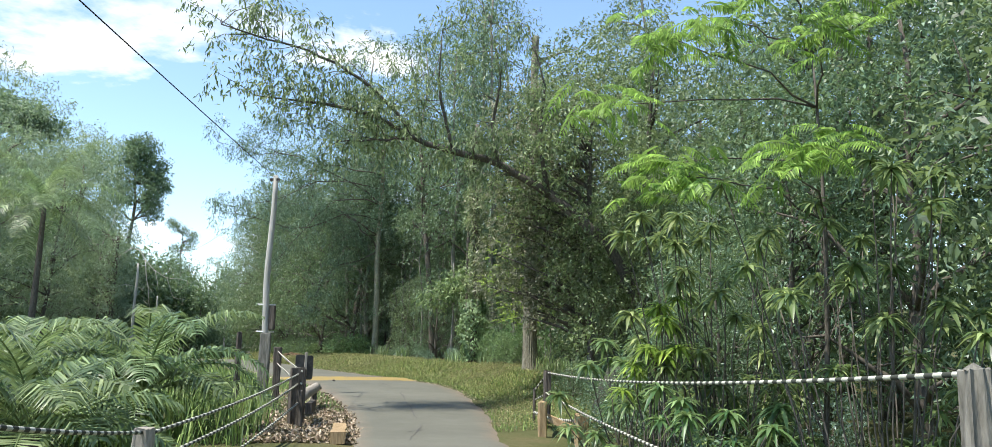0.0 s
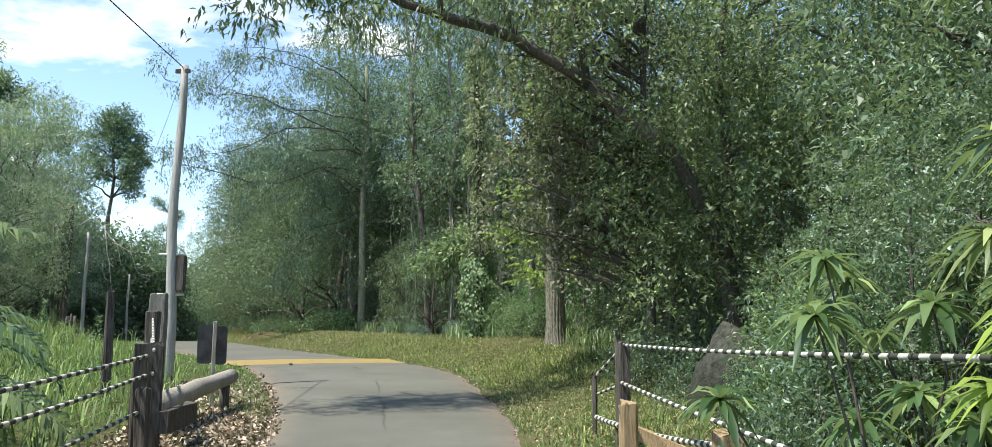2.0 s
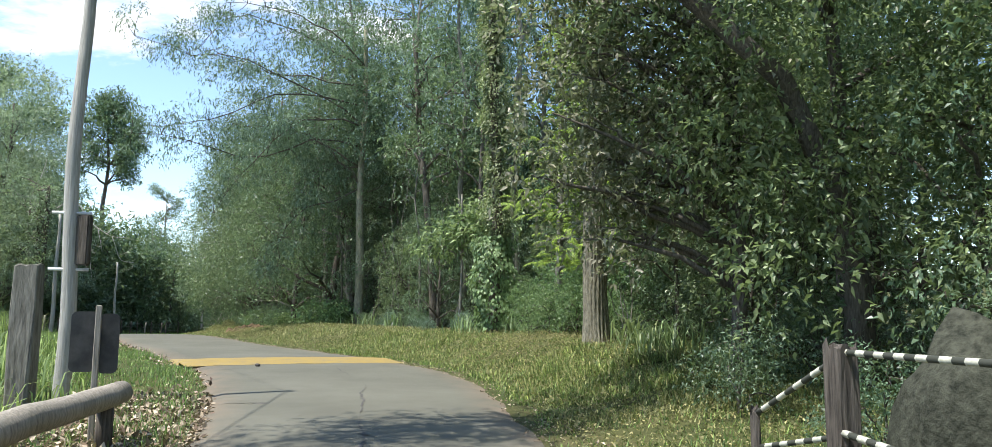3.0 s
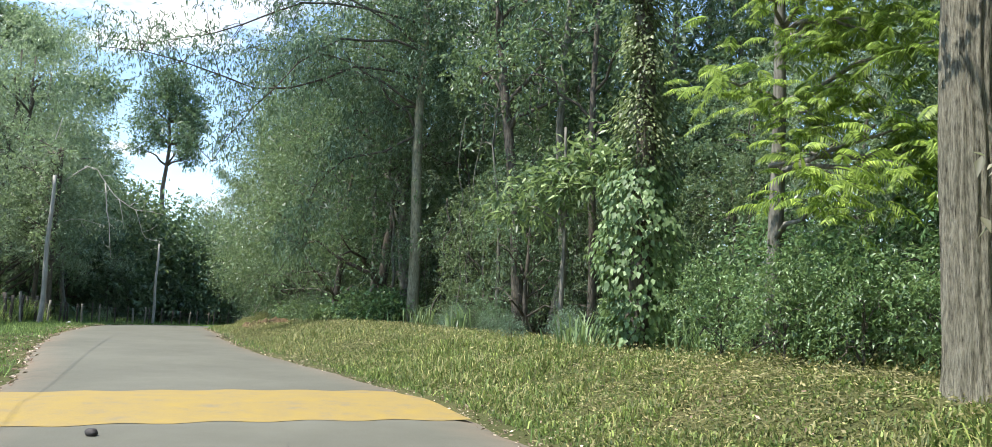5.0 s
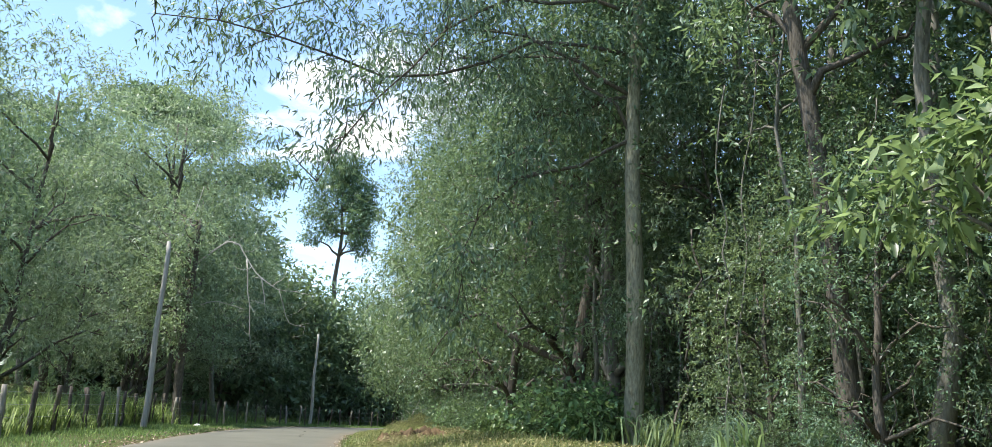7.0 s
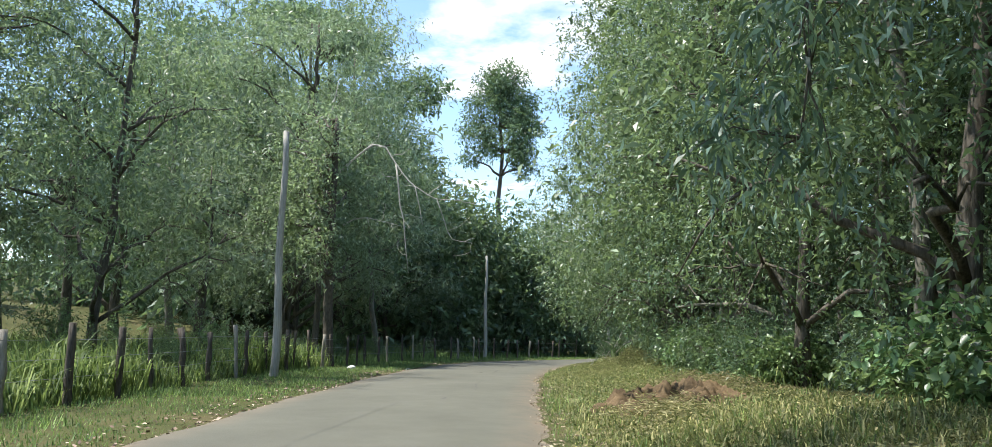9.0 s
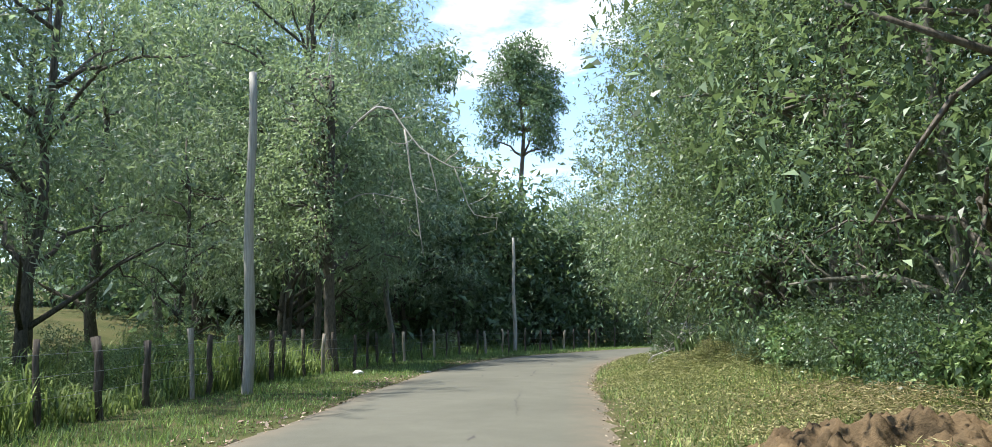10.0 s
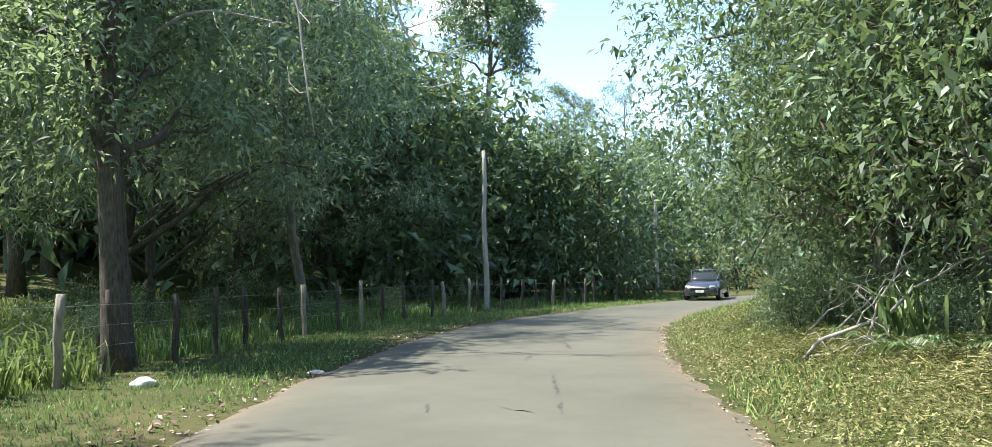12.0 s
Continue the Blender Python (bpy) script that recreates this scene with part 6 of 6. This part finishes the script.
link_mesh("strand", mesh_from("strand", v, f, CABLE), cable)


# ---- the oncoming car, standing in the far bend ----
def paint(name, base, rough, metal=0.0, coat=0.0):
    m, nt, b = material(name, base, rough, 0.5)
    b.inputs["Metallic"].default_value = metal
    b.inputs["Coat Weight"].default_value = coat
    return m


CAR_GREY = paint("dark_grey_car_paint", (0.085, 0.09, 0.095), 0.28, 0.6, 0.8)
CAR_GLASS = paint("car_glass", (0.03, 0.035, 0.035), 0.05)
CAR_BLACK = paint("black_plastic", (0.012, 0.012, 0.012), 0.6)
CAR_RUBBER = paint("tyre_rubber", (0.015, 0.015, 0.015), 0.85)
CAR_RIM = paint("alloy_rim", (0.45, 0.45, 0.46), 0.35, 0.8)
CAR_LAMP = paint("headlight_lens", (0.75, 0.77, 0.78), 0.12, 0.0, 1.0)


def box(size, at, bevel=0.0, segs=2, rot=None):
    bm = bmesh.new()
    bmesh.ops.create_cube(bm, size=1)
    bmesh.ops.scale(bm, vec=size, verts=bm.verts)
    if bevel:
        bmesh.ops.bevel(bm, geom=bm.edges[:], offset=bevel, segments=segs, affect="EDGES")
    if rot:
        bmesh.ops.rotate(bm, matrix=Euler([radians(a) for a in rot]).to_matrix(), verts=bm.verts)
    bmesh.ops.translate(bm, vec=at, verts=bm.verts)
    return bm


def loft(rows):
    """A body skin through cross rows of (y, half width low, half width high, z low, z high)."""
    bm = bmesh.new()
    rings = []
    for y, wl, wh, zl, zh in rows:
        m = (zl + zh) / 2
        pts = [(-wl * 0.92, zl), (-wl, zl + 0.08), (-(wl + wh) / 2 - 0.015, m), (-wh, zh - 0.05), (-wh * 0.88, zh), (wh * 0.88, zh), (wh, zh - 0.05), ((wl + wh) / 2 + 0.015, m), (wl, zl + 0.08), (wl * 0.92, zl)]
        rings.append([bm.verts.new((px, y, pz)) for px, pz in pts])
    for a, b in zip(rings, rings[1:]):
        for k in range(len(a)):
            n = (k + 1) % len(a)
            bm.faces.new((a[k], a[n], b[n], b[k]))
    bm.faces.new(rings[0][::-1])
    bm.faces.new(rings[-1])
    bmesh.ops.recalc_face_normals(bm, faces=bm.faces)
    for f in bm.faces:
        f.smooth = True
    return bm


def car(x, y, z, turn):
    """A small hatchback, front towards -y in its own space."""
    root = thing("car", (x, y, z), "dark grey compact hatchback car with clear windscreen on the road", "car", turn=turn)
    part("body", loft([(-1.92, 0.62, 0.55, 0.30, 0.58), (-1.82, 0.78, 0.70, 0.24, 0.70), (-1.3, 0.83, 0.76, 0.22, 0.86), (-0.75, 0.84, 0.79, 0.22, 0.94), (0.3, 0.84, 0.80, 0.22, 0.96), (1.3, 0.84, 0.79, 0.22, 0.98), (1.75, 0.80, 0.74, 0.26, 0.95), (1.88, 0.72, 0.66, 0.34, 0.85)]), CAR_GREY, root)
    part("cabin", loft([(-0.72, 0.76, 0.70, 0.90, 0.96), (-0.12, 0.76, 0.58, 0.90, 1.40), (0.3, 0.77, 0.58, 0.90, 1.46), (1.0, 0.77, 0.57, 0.90, 1.45), (1.55, 0.74, 0.52, 0.90, 1.34), (1.78, 0.70, 0.60, 0.88, 0.98)]), CAR_GLASS, root, "dark tinted windows all round")
    part("roof", loft([(-0.16, 0.56, 0.52, 1.38, 1.43), (0.3, 0.585, 0.54, 1.42, 1.49), (1.0, 0.575, 0.53, 1.41, 1.48), (1.5, 0.53, 0.48, 1.33, 1.39)]), CAR_GREY, root)
    for s in (-1, 1):
        part("pillar", box((0.06, 0.86, 0.05), (s * 0.665, -0.43, 1.17), 0.015, 1, (38, 0, s * -9)), CAR_GREY, root)
        part("headlight", box((0.34, 0.10, 0.15), (s * 0.58, -1.80, 0.66), 0.04, 3, (0, 0, s * 22)), CAR_LAMP, root, "clear headlight")
        part("mirror", box((0.17, 0.10, 0.12), (s * 0.93, -0.50, 0.98), 0.035, 2), CAR_GREY, root)
        part("fog_light", box((0.16, 0.05, 0.08), (s * 0.60, -1.87, 0.36), 0.02, 2), CAR_LAMP, root)
        for wy in (-1.22, 1.24):
            bm = bmesh.new()
            bmesh.ops.create_cone(bm, cap_ends=True, segments=28, radius1=0.30, radius2=0.30, depth=0.2)
            bmesh.ops.rotate(bm, matrix=Euler((0, radians(90), 0)).to_matrix(), verts=bm.verts)
            bmesh.ops.bevel(bm, geom=[e for e in bm.edges if e.calc_face_angle(0) > 0.9], offset=0.03, segments=2, affect="EDGES")
            bmesh.ops.translate(bm, vec=(s * 0.76, wy, 0.30), verts=bm.verts)
            tyre = part("wheel", bm, CAR_RUBBER, root)
            bm = bmesh.new()
            bmesh.ops.create_cone(bm, cap_ends=True, segments=20, radius1=0.19, radius2=0.16, depth=0.03)
            bmesh.ops.rotate(bm, matrix=Euler((0, radians(90 * s), 0)).to_matrix(), verts=bm.verts)
            bmesh.ops.translate(bm, vec=(s * 0.868, wy, 0.30), verts=bm.verts)
            part("rim", bm, CAR_RIM, tyre, "silver rim")
    part("grille", box((0.95, 0.05, 0.11), (0, -1.915, 0.56), 0.02, 2), CAR_BLACK, root)
    part("bumper_intake", box((1.05, 0.05, 0.16), (0, -1.90, 0.34), 0.03, 2), CAR_BLACK, root)
    part("number_plate", box((0.40, 0.02, 0.12), (0, -1.945, 0.45), 0.005, 1), PALE, root, "pale plain plate")
    part("trim_bar", box((0.62, 0.03, 0.03), (0, -1.935, 0.615), 0.008, 1), CAR_RIM, root)
    return root


ic = station(109.2)
car(-37.15, 110.6, LINE_Z[ic] + 0.03, 9)


# ---- single plants that stand out ----
kind("umbrella", tree("tree", 41, 25, 0.5, [(8.5 * math.cos(k * 2.4) * (0.25 + 0.75 * ((k * 0.618) % 1)), 5.0 * math.sin(k * 2.4) * (0.3 + 0.7 * ((k * 0.37) % 1)), 20 + 8.5 * ((k * 0.618 + 0.3) % 1) - 2.0 * ((k * 0.618) % 1), 1.5 + 0.6 * ((k * 0.73) % 1)) for k in range(30)], 2200, 8, 0.46, 0.55, LEAF_TALL, BARK_DARK, "very tall hillside tree with layered spreading dark crown", limbs=20, flat=0.3, plain=True))
place("umbrella", -69.5, 109.5, 1.12, 30)
kind("airy", tree("tree", 44, 23, 0.3, [(6.0 * math.cos(k * 2.4) * (0.3 + 0.7 * ((k * 0.618) % 1)), 5.0 * math.sin(k * 2.4) * (0.3 + 0.7 * ((k * 0.37) % 1)), 16 + 9 * ((k * 0.618 + 0.3) % 1) - 1.5 * ((k * 0.37) % 1), 0.8 + 0.5 * ((k * 0.73) % 1)) for k in range(26)], 900, 8, 0.36, 0.5, LEAF_FAR, BARK_PALE, "far tree with a thin airy crown above the woods", limbs=26, plain=True, shell=0.3))
place("airy", -74.0, 167.5, (25.0 - height(-74.0, 167.5)) / 26.0, 80)
for x, y, s in ((-0.5, 46.6, 0.75), (0.2, 45.9, 0.8), (-1.1, 47.9, 0.8), (0.9, 45.5, 0.75), (-0.2, 47.2, 0.85), (-1.06, 50.9, 1.0), (-0.1, 49.6, 1.3), (0.7, 47.6, 1.15), (-1.9, 51.6, 1.0), (0.3, 48.6, 1.0), (1.4, 46.6, 1.2)):
    place("fresh", x, y, s)
for x, y, s in ((-3.5, 52.5, 0.7), (-2.7, 53.5, 0.9), (-4.9, 53.8, 0.6), (-3.9, 55.0, 0.8), (-5.7, 55.4, 0.6), (-1.8, 52.2, 0.8)):
    place("bush_b", x, y, s)
for x, y, s in ((3.4, 24.6, 0.5), (3.5, 22.9, 0.5), (3.9, 21.2, 0.6), (3.3, 26.3, 0.5), (4.4, 22.0, 0.7), (4.4, 20.2, 0.6), (-19.3, 75.4, 0.5), (-18.6, 74.2, 0.5), (-20.6, 78.2, 0.55), (-22.4, 82.4, 0.6)):
    place("fresh", x, y, s)


def sapling():
    """A thin sapling with a few very large pale leaves."""
    r = np.random.default_rng(47)
    x, y = 1.35, 43.5
    root = thing("sapling", (x, y, height(x, y)), "thin sapling with a few large pale round leaves", "sapling")
    out = []
    for ex, ey, ez, n in ((-0.42, 0.4, 2.15, 7), (0.02, 0.4, 2.25, 5), (-0.5, 0.5, 1.35, 6), (-0.25, 0.45, 1.6, 4)):
        p = curve_line((0, 0, -0.1), (ex, ey, ez), 8, 0.0, 0.03, r)
        v, f = tube(p, np.linspace(0.016, 0.006, 8), 5, 0, r)
        link_mesh("stem", mesh_from("stem", v, f, BARK_PALE, True), root)
        pos = p[-1] + r.normal(size=(n, 3)) * np.array([0.12, 0.08, 0.10])
        out.append(leaves(pos, r.normal(size=(n, 3)) * np.array([0.8, 0.8, 0.3]) + np.array([-0.3, -0.4, -0.5]), np.array([0, -0.4, 1.0]) + 0.3 * r.normal(size=(n, 3)), 0.20 + 0.08 * r.random(n), 0.15 + 0.04 * r.random(n), 0.12, 0.2))
    v, f = merge(out)
    link_mesh("leaves", mesh_from("leaves", v, f, LEAF_VINE), root)


sapling()


def fern(x, y, seed):
    r = np.random.default_rng(seed)
    root = thing("fern", (x, y, height(x, y)), "small pale fern at the forest's foot", "fern", "ferns at the forest's foot")
    for k in range(9):
        a = k * 0.7 + r.random() * 0.3
        (v, f), rib = feather(r, (0, 0, -0.02), (math.cos(a), math.sin(a), 0.9 + 0.6 * r.random()), 0.75 * (0.8 + 0.4 * r.random()), 22, 0.13, 0.028, 0.5)
        link_mesh("frond", mesh_from("frond", v, f, LEAF_PALM), root)


for k, (x, y) in enumerate(((-24.4, 80.4), (-23.95, 80.25), (-23.2, 79.6), (-25.3, 82.6), (-19.6, 74.9), (-14.6, 70.3))):
    fern(x, y, 500 + k)


# ---- cracks and patches of the road ----
TAR, _nt, _b = material("crack_tar", (0.05, 0.047, 0.042), 0.85, 0.2)
_nt.links.new(ramp_node(_nt, noise_node(_nt, 14, 4), [(0.3, (0.055, 0.052, 0.047)), (0.7, (0.115, 0.108, 0.097))]), _b.inputs["Base Color"])


def road_top(x, y):
    i = int(np.argmin((LINE[:, 0] - x) ** 2 + (LINE[:, 1] - y) ** 2))
    s = np.hypot(x - LINE[i, 0], y - LINE[i, 1]) / LINE[i, 2]
    return LINE_Z[i] + 0.03 * (1 - min(s, 1) ** 2)


def crack(a, b, wide, seed):
    """A ragged crack in the asphalt: thin broken-edged strip."""
    r = np.random.default_rng(seed)
    a, b = np.array(a, float), np.array(b, float)
    n = max(6, int(np.linalg.norm(b - a) / 0.10))
    t = np.linspace(0, 1, n + 1)[:, None]
    side = np.array([-(b - a)[1], (b - a)[0]]) / np.linalg.norm(b - a)
    mid = a + (b - a) * t + side * np.cumsum(r.normal(size=n + 1) * 0.014)[:, None]
    w = wide * (0.25 + r.random(n + 1)) * np.sin(np.pi * np.clip(t[:, 0], 0.04, 0.96))
    rim = [np.column_stack([q, [road_top(*c) + 0.005 for c in q]]) for q in (mid - side * w[:, None], mid + side * w[:, None])]
    v = np.concatenate(rim)
    i = np.arange(n)
    f = np.stack([i, i + 1, i + n + 2, i + n + 1], 1)
    ob = link_mesh("road_crack", mesh_from("road_crack", v, f, TAR))
    return tagged(ob, "dark ragged crack in the worn asphalt", "crack", kind="structure")


for k, (a, b, wide) in enumerate((((-4.0, 40.8), (-5.0, 42.9), 0.018), ((-4.15, 41.3), (-4.6, 41.7), 0.012), ((-28.25, 76.4), (-28.6, 76.85), 0.03), ((-27.05, 76.9), (-27.5, 77.6), 0.035), ((-27.3, 76.8), (-27.8, 77.0), 0.02),
                                 ((-27.6, 77.8), (-28.9, 80.0), 0.028), ((-30.2, 83.1), (-31.1, 84.6), 0.04), ((-21.5, 68.1), (-24.2, 72.3), 0.012), ((-20.7, 66.0), (-20.9, 66.4), 0.035), ((-0.6, 26.9), (-1.05, 29.9), 0.022), ((-3.4, 39.5), (-2.5, 35.8), 0.022), ((-2.5, 35.8), (-1.33, 31.0), 0.028), ((-2.2, 34.6), (-1.9, 34.3), 0.035), ((-4.9, 36.7), (-3.6, 36.9), 0.018), ((-1.0, 28.3), (-0.7, 28.9), 0.03))):
    crack(a, b, wide, 600 + k)


# ---- lianas in the open stretch of forest ----
def liana(x, y, tall, seed):
    r = np.random.default_rng(seed)
    root = thing("liana", (x, y, height(x, y)), "thin hanging liana with sparse small leaves", "liana", "lianas among the forest stems")
    n = 14
    p = np.stack([np.cumsum(r.normal(size=n) * 0.10), np.cumsum(r.normal(size=n) * 0.10), np.linspace(-0.1, tall, n)], 1)
    p = smooth_line([tuple(q) for q in p], 0.25)
    v, f = tube(p, np.full(len(p), 0.011 + 0.012 * r.random()), 5, 0.05, r)
    link_mesh("stem", mesh_from("stem", v, f, BARK_PALE if seed % 2 else BARK_DARK, True), root)
    m = 90
    pos = p[r.integers(2, len(p), m)] + r.normal(size=(m, 3)) * 0.07
    v, f = leaves(pos, r.normal(size=(m, 3)) + np.array([0, 0, -0.6]), r.normal(size=(m, 3)) * 0.4 + np.array([0, 0, 1.0]), 0.08 + 0.07 * r.random(m), 0.05, 0.15)
    link_mesh("leaves", mesh_from("leaves", v, f, LEAF_A), root)


rl = np.random.default_rng(700)
for k in range(14):
    y = 52 + 15 * rl.random()
    liana(*beside(y, 5.5 + 4.5 * rl.random()), 4 + 4.5 * rl.random(), 701 + k)

# leafy trees behind the straight trunk
for x, y, k, q in ((-8.5, 65.0, "hazy_b", 1.25), (-7.2, 66.4, "hazy", 1.0)):
    place(k, x, y, q)
